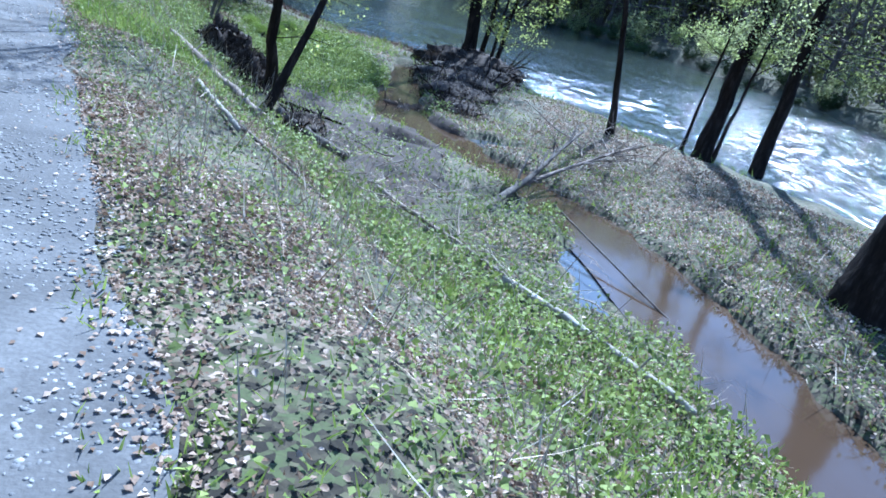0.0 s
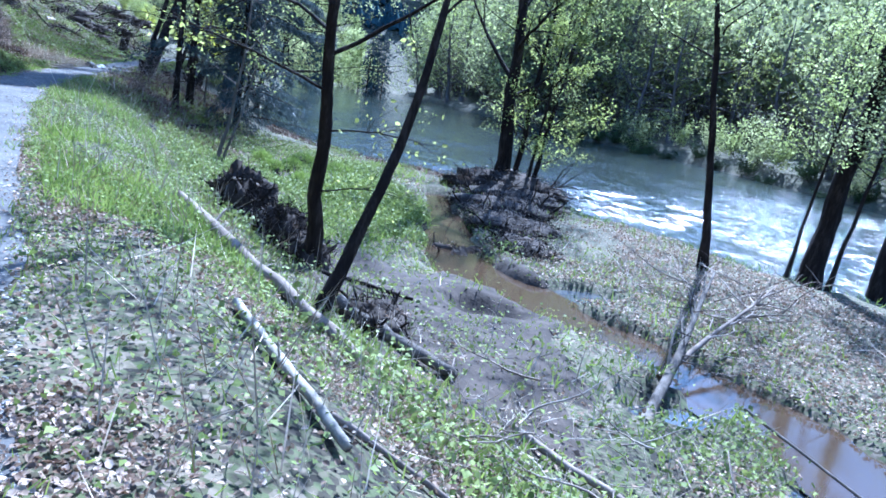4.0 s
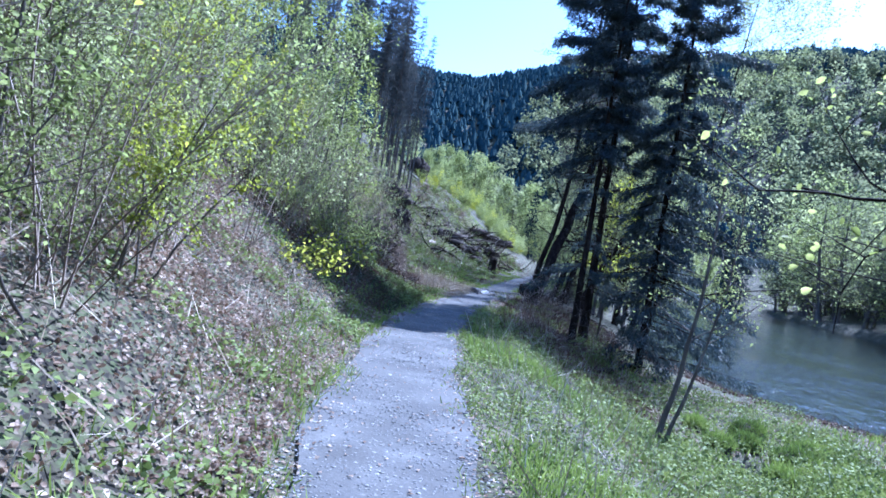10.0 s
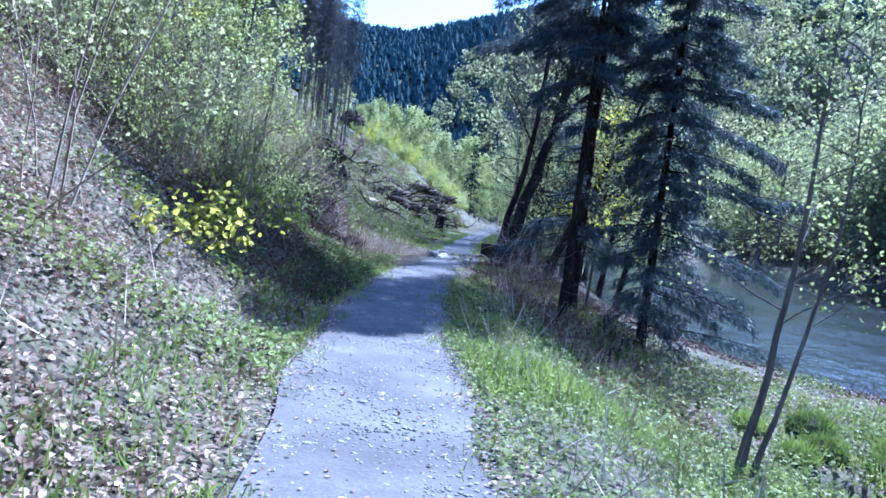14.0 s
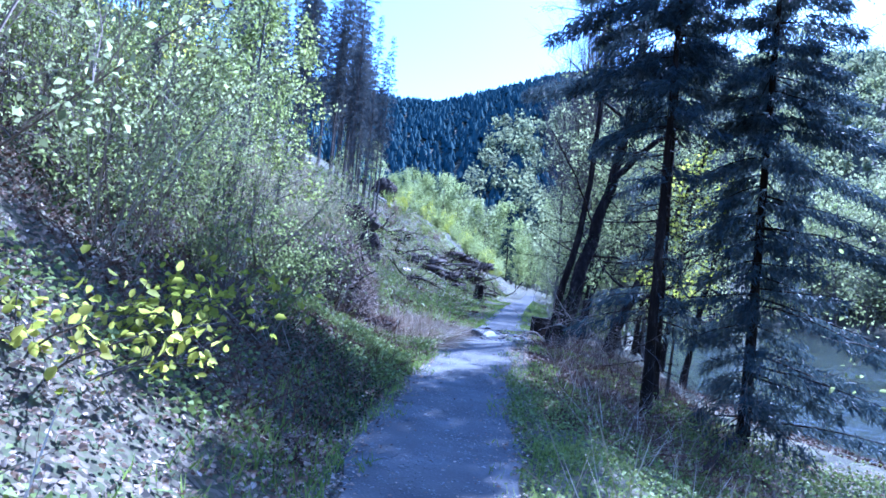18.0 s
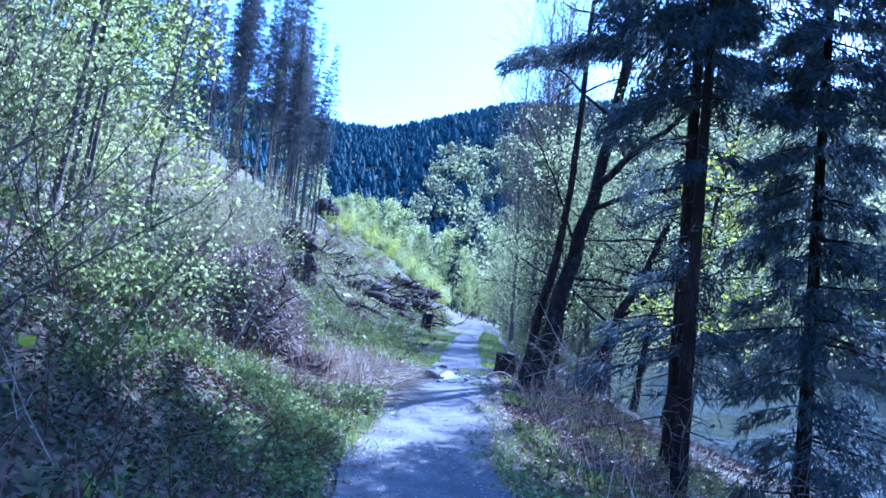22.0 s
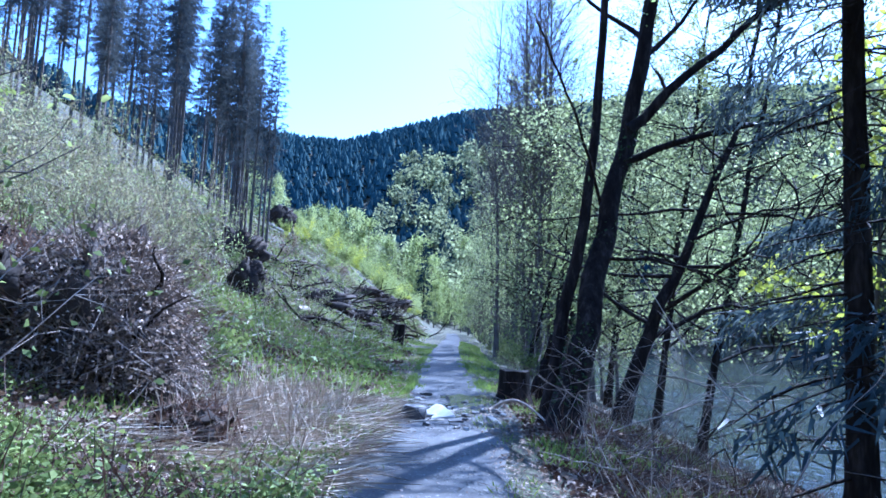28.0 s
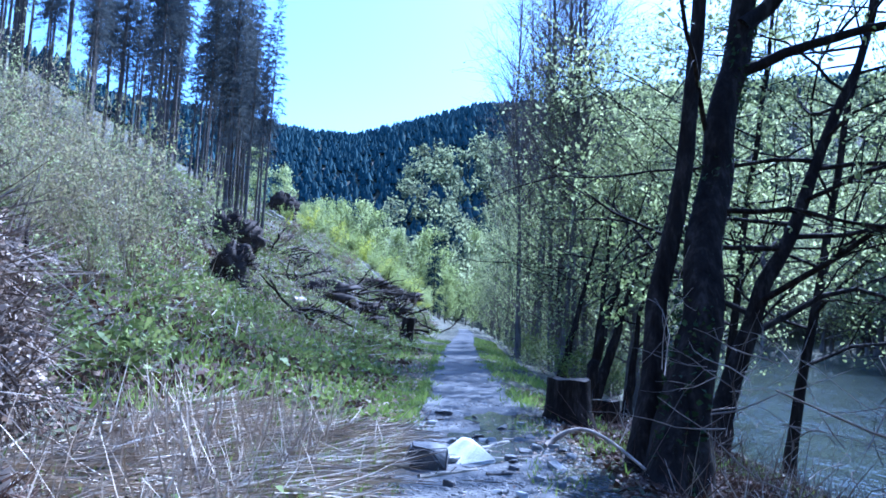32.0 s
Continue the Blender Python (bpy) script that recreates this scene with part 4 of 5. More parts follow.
for k, (x, y, t) in enumerate([(-0.9, 32.6, 0.8), (-1.6, 33.4, 1.0), (-2.3, 34.6, 1.6), (-3.4, 35.2, 2.2), (-2.9, 33.2, 2.2), (-2.4, 31.6, 2.0), (-3.9, 33.9, 2.8), (-1.5, 31.2, 0.9), (-1.9, 30.2, 1.4), (-2.6, 30.6, 1.8), (-3.1, 31.9, 2.4), (-1.7, 34.6, 1.9), (-2.2, 35.4, 1.7)]):
    shrub("thicket_shrub", at_ground(x, y), t, "twiggy shrub with small dull green leaves", 460 + k, 9, 700, 0.03, [M_HERB, M_LEAF_PALE, M_LEAF_PALE][k % 3], M_BARK_GREY, (0.25, -0.05, 0), 0.5, "thicket at the bend")
for k, (x, y, t) in enumerate([(-2.9, 34.6, 5.2), (-3.5, 35.6, 6.0), (-3.2, 36.6, 4.6), (-4.4, 37.2, 6.2), (-5.2, 36.0, 6.5), (-4.2, 34.0, 5.5), (-5.4, 38.6, 5.5)]):
    broadleaf("young_alder", at_ground(x, y), [(0, 0, 0), (0.25, -0.1, t * 0.35), (0.4, -0.1, t * 0.7), (0.75, -0.2, t)], 0.04, "slender young tree with bright yellow-green leaves on the slope", 480 + k, 13, 0.3, 0.2, 1400, 0.045, [M_LEAF, M_LEAF_PALE][k % 2], M_BARK_GREY, twigs=5, rise=0.8, group="young trees at the bend")
for k, (x, y) in enumerate([(-0.45, 28.9), (-0.15, 27.9), (-0.7, 29.6)]):
    shrub("maple_shrub", at_ground(x, y), 1.15, "low shrub with large bright yellow-green leaves reaching to the path", 270 + k, 5, 170, 0.048, M_LEAF_YEL, M_BARK_GREY, (0.8, -0.1, -0.3), 0.25)

for k, (x, y, t) in enumerate([(-4.3, 40.6, 1.5), (-4.6, 41.6, 1.8), (-4.8, 38.6, 1.7)]):
    shrub("dead_shrub", at_ground(x, y), t, "dark twiggy shrub, nearly leafless, at the brown mound", 500 + k, 20, 420, 0.032, [M_BRACKEN, M_HERB][k % 2], [M_TWIG, M_BARK_GREY, M_TWIG][k % 3], (0.15, -0.1, 0), 0.55, "shrubs at the mound")

# thin young growth on the cleared slope
thin = [shrub("slope_sapling", (0, 0, 0), 3.0, "thin leafless sapling with pale buds on the cleared slope", 380 + k, 5, 240, 0.045, [M_LEAF_PALE, M_LEAF][k % 2], M_TWIG, (0, 0, 0), 0.25, "saplings on the slope", "tree", False) for k in range(4)]
spots = [(path_x(y) - row_rng.uniform(7 - 0.05 * (y - 44), 30), y) for y in row_rng.uniform(43, 80, 80)]
spread(thin, spots, 0.4, 1.3)
hazy = [shrub("hillside_shrub", (0, 0, 0), 4.0, "pale hazy shrub just coming into leaf on the slope", 385 + k, 10, 1000, 0.045, [M_BUD, M_LEAF_OLIVE, M_BUD][k], M_TWIG, (0.1, 0, 0), 0.4, "shrubs on the slope", "shrub", False) for k in range(3)]
spots = []
for k in range(90):
    a, q = radians(row_rng.uniform(27, 50)), row_rng.uniform(13, 34)
    spots.append((1 - q * math.sin(a), 36 + q * math.cos(a)))
spread(hazy, spots, 0.5, 1.15)

bramble = [shrub("bramble_clump", (0, 0, 0), 0.9, "low brown bramble clump on the cleared slope", 390 + k, 12, 450, 0.05, [M_BRACKEN, M_HERB, M_LEAF_OLIVE, M_HERB][k % 4], M_TWIG, (0, 0, 0), 0.9, "brambles on the slope", "shrub", False) for k in range(4)]
spots = [(path_x(y) - row_rng.uniform(1.8 + 0.03 * (y - 42), 16), y) for y in 43 + 45 * row_rng.random(85) ** 1.2]
spread(bramble, spots, 0.5, 1.5)

# ---- things on the ground ----
def fallen_log(name, a, b, r, mat, label, seed, lift=0.5, category="log"):
    """A log that follows the ground from a to b."""
    rng = rng_of(seed)
    t = np.linspace(0, 1, 9)
    x, y = a[0] + (b[0] - a[0]) * t, a[1] + (b[1] - a[1]) * t
    z0, z1 = hz(*a), hz(*b)
    z = np.maximum(z0 + (z1 - z0) * t, height(x, y)) + r * lift
    o = np.array([x[0], y[0], z[0]])
    ob = thing(name, o, label, category)
    p = Pile()
    pts = np.stack([x, y, z], 1) - o + rng.normal(size=(9, 3)) * r * 0.2
    p.tube(pts, r * np.linspace(1.1, 0.8, 9) * rng.uniform(0.92, 1.06, 9), 9)
    p.build("stem", mat, ob, shade=True)
    for k in range(3):
        q = Pile()
        i = rng.integers(2, 7)
        q.tube(grow(rng, pts[i], rng.normal(size=3) + (0, 0, 0.5), r * 4, 4, 0.1), np.linspace(r * 0.3, r * 0.15, 4), 5)
        q.build("branch_stub", mat, ob)
    return ob


fallen_log("fallen_log", (6.25, 20.5), (8.2, 17.1), 0.07, M_TWIG, "grey fallen trunk lying down the grassy bank", 1, 0.9)
fallen_log("fallen_log", (7.15, 16.5), (7.75, 14.6), 0.034, M_LOG, "short pale barkless pole in the grass", 2, 0.9)
fallen_log("fallen_log", (7.7, 15.0), (8.75, 14.9), 0.02, M_TWIG, "thin pale pole lying down the bank", 9, 1.0)
fallen_log("fallen_log", (8.12, 19.2), (9.15, 17.7), 0.07, M_BARK_GREY, "weathered pole below the bank trees", 3, 0.9)
fallen_log("fallen_log", (9.5, 16.9), (10.9, 14.8), 0.035, M_TWIG, "weathered pole half sunk in the grass", 4, 1.0)
fallen_log("fallen_log", (10.85, 14.7), (11.9, 12.2), 0.05, M_LOG, "pale fallen pole beside the brown channel", 8, 1.4)
fallen_log("fallen_log", (12.65, 18.0), (13.45, 14.3), 0.016, M_BARK_GREY, "dark stick lying across the brown channel", 5, 9.0)
fallen_log("fallen_log", (8.05, 20.9), (9.3, 20.6), 0.03, M_BARK, "dark stick beside the bank tree", 19, 2.0)
fallen_log("fallen_log", (4.6, 35.2), (6.2, 40.5), 0.08, M_BARK, "dark fallen trunk among twigs on the river bank", 6)
fallen_log("fallen_log", (2.8, 42.6), (4.4, 40.6), 0.06, M_BARK_GREY, "weathered log on the bank by the leaning tree", 7)


def brush(name, place, label, seed, n, length, spreadxy, tall, mat, r=0.012, category="branches", way=(0, 0, 0)):
    """A heap of crooked dead branches, each one a part."""
    rng = rng_of(seed)
    ob = thing(name, place, label, category)
    for k in range(n):
        p = Pile()
        s = (rng.normal() * spreadxy, rng.normal() * spreadxy, rng.uniform(0.0, tall * 0.5))
        w = np.array([rng.normal(), rng.normal(), rng.uniform(-0.1, 0.6) * tall]) + np.array(way)
        g = grow(rng, s, w, length * rng.uniform(0.5, 1.2), 7, 0.16)
        p.tube(g, np.linspace(r, r * 0.35, 7) * rng.uniform(0.6, 1.5), 5)
        for q in range(3):
            j = rng.integers(1, 6)
            p.tube(grow(rng, g[j], rng.normal(size=3) + (g[-1] - g[0]), length * 0.3, 4, 0.2), np.linspace(r * 0.5, r * 0.2, 4), 4)
        p.build("branch", mat, ob)
    return ob


def fallen_bough(line, r, label, seed, side=16, length=1.3, mat=None):
    """A fallen forked branch: one main stem and many tapering side branches that fan along it."""
    rng = rng_of(seed)
    o = np.array(line[0], float)
    ob = thing("fallen_bough", o, label, "branch")
    run = np.array(line, float) - o
    g = np.stack([np.interp(np.linspace(0, len(run) - 1, 14), range(len(run)), run[:, k]) for k in range(3)], 1)
    p = Pile()
    p.tube(g, np.linspace(r, r * 0.25, 14), 8)
    p.build("stem", mat or M_TWIG, ob, shade=True)
    for k in range(side):
        q = Pile()
        j = rng.integers(3, 12)
        w = (g[j + 1] - g[j]) / np.linalg.norm(g[j + 1] - g[j]) + rng.normal(size=3) * (0.4, 0.4, 0.3) + (0, 0, 0.1)
        t = grow(rng, g[j], w, length * rng.uniform(0.5, 1.3), 8, 0.12)
        q.tube(t, np.linspace(r * 0.4, r * 0.1, 8), 5)
        for _ in range(4):
            i = rng.integers(2, 7)
            q.tube(grow(rng, t[i], (t[-1] - t[0]) + rng.normal(size=3) * 0.7, length * 0.35, 5, 0.15), np.linspace(r * 0.16, r * 0.06, 5), 4)
        q.build("side_branch", mat or M_TWIG, ob)
    return ob


fallen_bough([(11.5, 18.1, -1.85), (12.7, 19.5, -1.6), (13.6, 20.6, -1.25), (14.6, 21.8, -0.9)], 0.075, "dark fallen bough spanning the brown channel", 11, 6, 1.0, M_BARK_GREY)
fallen_bough([(12.3, 19.2, -1.75), (13.6, 20.2, -1.5), (15.0, 21.2, -1.25), (16.2, 22.2, -1.1)], 0.05, "weathered fallen bough lying beside its neighbour", 10, 10, 1.1)
for k, (x, y) in enumerate([(10.3, 15.5), (9.7, 16.7), (9.1, 18.2), (10.9, 14.3), (13.9, 20.0), (16.4, 21.0), (15.2, 24.0)]):
    brush("dry_weeds", at_ground(x, y), "grey patch of dead weeds and thin twigs", 150 + k, 20, 0.7, 0.4, 0.5, [M_TWIG, M_REED][k % 2], 0.005, "weeds")
brush("fallen_branches", at_ground(15.8, 22.6, 0.05), "pale dead branches and reeds on the spit", 12, 26, 1.6, 0.7, 0.5, M_TWIG, 0.015)
brush("fallen_branches", at_ground(9.2, 16.0, 0.05), "small heap of grey dead twigs in the grass", 13, 24, 1.0, 0.5, 0.6, M_TWIG, 0.009)
for k, (x, y) in enumerate([(3.1, 36.6), (2.9, 39.0), (2.6, 40.6), (4.2, 36.2), (5.2, 37.6), (3.6, 34.6), (2.9, 43.6), (3.6, 42.0), (2.3, 37.6), (2.6, 38.4), (2.2, 41.4), (3.2, 40.0), (3.9, 41.2)]):
    brush("dry_brush", at_ground(x, y), "leafless reddish-brown brush on the river bank", 20 + k, 18, 0.85, 0.35, 2.2, [M_TWIG, M_BARK_GREY][k % 2], 0.0042)


def rooted_mound(name, place, rx, ry, rz, label, seed, twigs=500, mat=None, litter=600, fringe=None, rough=0.2):
    """An upturned root plate or earth mound with roots, twigs and dead leaves hanging on it."""
    rng = rng_of(seed)
    ob = thing(name, place, label, "root mound")
    v, f = lump(seed, rx, ry, rz, rough, 22, 34)
    mesh_object("earth", v * 0.9, f, mat or M_SOIL, ob, shade=True)

    def around(n):
        d = rng.normal(size=(n, 3))
        d[:, 2] = np.abs(d[:, 2])
        return d / np.linalg.norm(d, axis=1)[:, None]

    p = Pile()
    p.blades(around(twigs) * (rx, ry, rz) * rng.uniform(0.9, 1.15, (twigs, 1)), 0.42 * max(rz, 0.5), 0.006, rng, 0.8, (0, 0, 0), up=-0.1)
    tagged(p.build("root_fringe", fringe or (M_BARK if seed % 2 else M_TWIG), ob), kind="stuff")
    if litter:
        q = Pile()
        q.leaves(around(litter) * (rx, ry, rz) * rng.uniform(0.95, 1.25, (litter, 1)), 0.035, rng)
        tagged(q.build("leaf_cover", M_LITTER, ob), kind="stuff")
    for k in range(9):
        r = Pile()
        a = rng.uniform(0, 6.28)
        w = np.array([math.cos(a), math.sin(a), rng.uniform(0.1, 0.9)])
        r.tube(grow(rng, w * (rx, ry, rz) * 0.8, w, 0.55 * max(rx, rz), 6, 0.25), np.linspace(0.03, 0.008, 6), 5)
        r.build("root", M_BARK, ob)
    return ob


rooted_mound("brush_mound", at_ground(-3.3, 40.7, 0.0), 0.95, 1.1, 1.45, "brown earth and root mound overgrown with dead stalks and leaves", 31, 6000, None, 5200, M_TWIG, 0.28)
rooted_mound("brush_mound", at_ground(-4.5, 40.2, 0.0), 1.0, 1.1, 0.9, "lower back of the brown root mound", 51, 3200, None, 2200, M_BRACKEN, 0.28)
rooted_mound("brush_mound", at_ground(-1.6, 39.5, 0.0), 0.4, 0.45, 0.3, "small dark clump of dead stalks beside the brown mound", 32, 1200, None, 300, M_BRACKEN, 0.25)
for k, (x, y) in enumerate([(-3.6, 40.0), (-4.0, 41.2)]):
    brush("dry_brush", at_ground(x, y, 0.5), "arching grey dead stems over the brown mound", 120 + k, 12, 1.2, 0.5, 1.6, M_TWIG, 0.006)
rooted_mound("root_mound", at_ground(7.55, 22.0, 0.05), 0.4, 0.5, 0.5, "dark upturned roots and earth beside the bank tree", 33, 900, None, 0, M_BARK)
rooted_mound("root_mound", at_ground(6.85, 23.6, 0.1), 0.5, 0.55, 0.6, "dark clump of roots on the bank", 34, 900, None, 60, M_BARK, 0.35)
# these four low mounds put the riverside trees' shadow into dark soil colour
rooted_mound("root_mound", at_ground(14.0, 31.4, -0.05), 1.7, 1.9, 0.32, "low earth bank beside the brown channel, tree shadow in its dark colour", 48, 1600, None, 40, M_BARK, 0.12)
rooted_mound("root_mound", at_ground(13.4, 28.6, -0.05), 1.2, 1.9, 0.32, "earth slope falling to the brown channel, tree shadow in its dark colour", 43, 1600, None, 40, M_BARK, 0.12)
rooted_mound("root_mound", at_ground(12.9, 26.2, -0.05), 0.7, 1.2, 0.24, "muddy edge of the brown channel, tree shadow in its dark colour", 44, 800, None, 30, M_BARK, 0.12)
rooted_mound("root_mound", at_ground(15.0, 33.4, -0.1), 1.9, 2.0, 0.5, "brown litter bank below the riverside stems, their shadow in its dark colour", 47, 1500, None, 40, M_BARK, 0.14)
rooted_mound("root_mound", at_ground(15.3, 35.2, 0.0), 2.2, 1.7, 0.65, "dark earth mound round the riverside stems", 35, 1300)
rooted_mound("root_mound", at_ground(16.9, 34.6, 0.1), 0.7, 0.6, 0.75, "dark stump-like clump by the water", 36, 500)
rooted_mound("root_plate", at_ground(-8.9, 61.1, 0.5), 0.8, 0.7, 0.95, "dark upturned root plate on the cleared slope", 37, 500, None, 100)
rooted_mound("root_plate", at_ground(-8.1, 60.4, 0.1), 0.55, 0.5, 0.5, "dark lump of torn roots on the cleared slope", 38, 300, None, 50)
rooted_mound("root_plate", at_ground(-17.0, 90.5, 0.5), 1.3, 1.0, 1.4, "dark upturned stump far up the cleared slope", 39, 300, None, 0)
rooted_mound("root_mound", at_ground(7.85, 21.35, 0.0), 0.38, 0.4, 0.35, "dark root collar of the bank tree", 40, 300, None, 0, M_BARK)
rooted_mound("root_mound", at_ground(8.5, 19.0, 0.0), 0.4, 0.5, 0.22, "low dark clump of earth behind the thin tree", 49, 300, None, 40, M_BARK)
rooted_mound("root_mound", at_ground(11.3, 26.0, 0.0), 0.7, 0.6, 0.35, "muddy clod at the head of the brown channel", 45, 200, None, 80)
rooted_mound("root_mound", at_ground(20.4, 26.1, 0.0), 0.6, 0.5, 0.4, "dark root collar of the leaning riverside tree", 46, 250, None, 80)


def stump(place, r, h, label, seed, lean=(0, 0)):
    rng = rng_of(seed)
    ob = thing("tree_stump", place, label, "stump")
    t = np.array([-0.15, 0.0, 0.25, 0.6, 1.0]) * h
    m = 18
    ang = np.linspace(0, 2 * np.pi, m, endpoint=False)
    wob = 1 + 0.1 * np.sin(3 * ang + rng.uniform(0, 6)) + 0.06 * rng.normal(size=m)
    rr = np.array([1.35, 1.25, 1.05, 0.98, 0.95])
    top = 0.015 * h * rng.normal(size=m)
    v = [(r * rr[i] * wob[j] * math.cos(ang[j]) + lean[0] * t[i], r * rr[i] * wob[j] * math.sin(ang[j]) + lean[1] * t[i], t[i] + (top[j] if i == 4 else 0)) for i in range(5) for j in range(m)]
    f = [[i * m + j, i * m + (j + 1) % m, (i + 1) * m + (j + 1) % m, (i + 1) * m + j] for i in range(4) for j in range(m)]
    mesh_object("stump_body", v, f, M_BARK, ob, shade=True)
    cut = [(r * 0.94 * wob[j] * math.cos(ang[j]) + lean[0] * h, r * 0.94 * wob[j] * math.sin(ang[j]) + lean[1] * h, h + top[j] * 0.9 - 0.004) for j in range(m)]
    mesh_object("cut_face", cut, [list(range(m))], M_SOIL, ob, "dark weathered cut face")
    return ob


stump(at_ground(1.53, 46.1), 0.29, 0.56, "dark sawn tree stump at the path edge", 51)
stump(at_ground(2.2, 47.6), 0.2, 0.35, "small dark stump behind the sawn one", 52)
stump(at_ground(-3.5, 66.6), 0.28, 1.05, "dark broken stump beside the far path", 53, (0.15, 0))
for k, (x, y, lx, t) in enumerate([(2.2, 50.6, 0.9, 3.2), (2.5, 51.8, 1.6, 4.5), (2.7, 53.5, 0.5, 5), (2.1, 55.0, 1.2, 5), (2.8, 49.4, 0.35, 2.6)]):
    broadleaf("leaning_sapling", at_ground(x, y), [(0, 0, 0), (lx * 0.4, 0.1, t * 0.4), (lx, 0.2, t)], 0.13 - 0.01 * k, "dark leaning stem by the river", 54 + k, 5, 0.4, 0.35, 150, 0.06, M_LEAF_PALE)

# stones, planks and sticks across the path
def boulder(name, place, rx, ry, rz, mat, label, seed, turn=0, corners=18, flat=0.7):
    """A broken stone: the hull of a few scattered corners, its edges worn."""
    rng = rng_of(seed)
    d = rng.normal(size=(corners, 3))
    d /= np.linalg.norm(d, axis=1)[:, None]
    d = np.clip(d * rng.uniform(0.9, 1.2, (corners, 1)), -flat, flat) / flat
    bm = bmesh.new()
    for p in d * (rx, ry, rz):
        bm.verts.new(p)
    hull = bmesh.ops.convex_hull(bm, input=bm.verts[:])
    bmesh.ops.delete(bm, geom=[g for g in hull["geom_interior"] if isinstance(g, bmesh.types.BMVert)], context="VERTS")
    bmesh.ops.bevel(bm, geom=bm.edges[:], offset=min(rx, rz) * 0.1, segments=2, affect="EDGES")
    me = bpy.data.meshes.new(name)
    bm.to_mesh(me)
    bm.free()
    me.materials.append(mat)
    ob = new(name, me)
    ob.matrix_basis = pose(*place, 0, 0, turn)
    return tagged(ob, label, "stone")


M_DARKSTONE = material("dark_wet_stone", [(0.03, 0.028, 0.028), (0.07, 0.066, 0.065), (0.13, 0.125, 0.12)], 5, 0.55, 0.5)
M_WHITESTONE = material("white_stone", [(0.42, 0.40, 0.37), (0.60, 0.58, 0.54), (0.75, 0.73, 0.69)], 6, 0.85, 0.5)
boulder("boulder", at_ground(0.1, 42.55, 0.06), 0.17, 0.15, 0.13, M_DARKSTONE, "dark boulder in the middle of the path", 61)
boulder("stone_slab", at_ground(0.37, 43.0, 0.05), 0.17, 0.3, 0.1, M_WHITESTONE, "pale slab of stone beside the dark boulder", 62, 25, 12, 0.55)


def plank(a, b, w, mat, label, seed, name="plank"):
    rng = rng_of(seed)
    a, b = np.array(at_ground(*a, 0.045)), np.array(at_ground(*b, 0.045))
    d = b - a
    L = np.linalg.norm(d)
    bm = bmesh.new()
    bmesh.ops.create_cube(bm, size=1.0, matrix=Matrix.Diagonal((L, w, 0.035, 1)))
    bmesh.ops.bevel(bm, geom=bm.edges[:], offset=0.006, segments=1)
    bmesh.ops.subdivide_edges(bm, edges=[e for e in bm.edges if abs((e.verts[0].co - e.verts[1].co).x) > L * 0.5], cuts=5)
    for v in bm.verts:
        v.co += Vector(rng.normal(size=3)) * 0.004
    me = bpy.data.meshes.new(name)
    bm.to_mesh(me)
    bm.free()
    me.materials.append(mat)
    ob = new(name, me)
    mid = (a + b) / 2
    ob.matrix_basis = pose(*mid, 0, -math.degrees(math.asin(d[2] / L)), math.degrees(math.atan2(d[1], d[0])))
    return tagged(ob, label, "plank")


plank((-0.6, 42.25), (-0.02, 42.4), 0.09, M_LOG, "pale weathered plank lying on the wet gravel", 63)
plank((-0.4, 42.9), (-0.1, 43.2), 0.07, M_LOG, "short pale board behind the boulder", 64)
for k, (a, b, r) in enumerate([((0.1, 42.1), (0.5, 42.5), 0.018), ((0.25, 42.9), (0.75, 43.9), 0.02), ((-0.5, 43.7), (0.1, 43.9), 0.02), ((0.3, 43.0), (0.6, 43.3), 0.022)]):
    fallen_log("fallen_stick", a, b, r, M_LOG, "pale stick lying across the gravel", 65 + k, 1.0, "stick")
br = rng_of(640)
for k in range(26):
    x, y, a, L = br.uniform(-0.55, 1.1), br.uniform(41.6, 45.2), br.uniform(0, 3.1), br.uniform(0.15, 0.5)
    fallen_log("fallen_stick", (x, y), (x + L * math.cos(a), y + L * math.sin(a)), br.uniform(0.008, 0.016), [M_LOG, M_TWIG, M_BARK_GREY][k % 3], "weathered stick lying on the wet gravel", 660 + k, 1.0, "stick")
for k in range(46):
    x, y, q = br.uniform(-0.6, 1.35), br.uniform(41.7, 45.8), br.uniform(0.025, 0.075)
    boulder("stone", at_ground(x, y, 0.02), q, q * br.uniform(0.7, 1.2), q * 0.6, [M_DARKSTONE, M_STONE][k % 2], "fist-sized grey stone on the wet gravel", 700 + k, br.uniform(0, 180), 14, 0.6)
sw = Pile()
tt = np.linspace(0, 1, 14)
sw.tube(np.stack([1.1 + 0.75 * tt, 43.7 - 0.9 * tt + 0.5 * np.sin(tt * 3.1), 0.03 + 0.16 * np.sin(tt * 3.1)], 1), np.linspace(0.028, 0.012, 14), 7)
tagged(sw.build("bent_branch", M_TWIG, shade=True), "bent grey branch arching over the gravel", "branch")

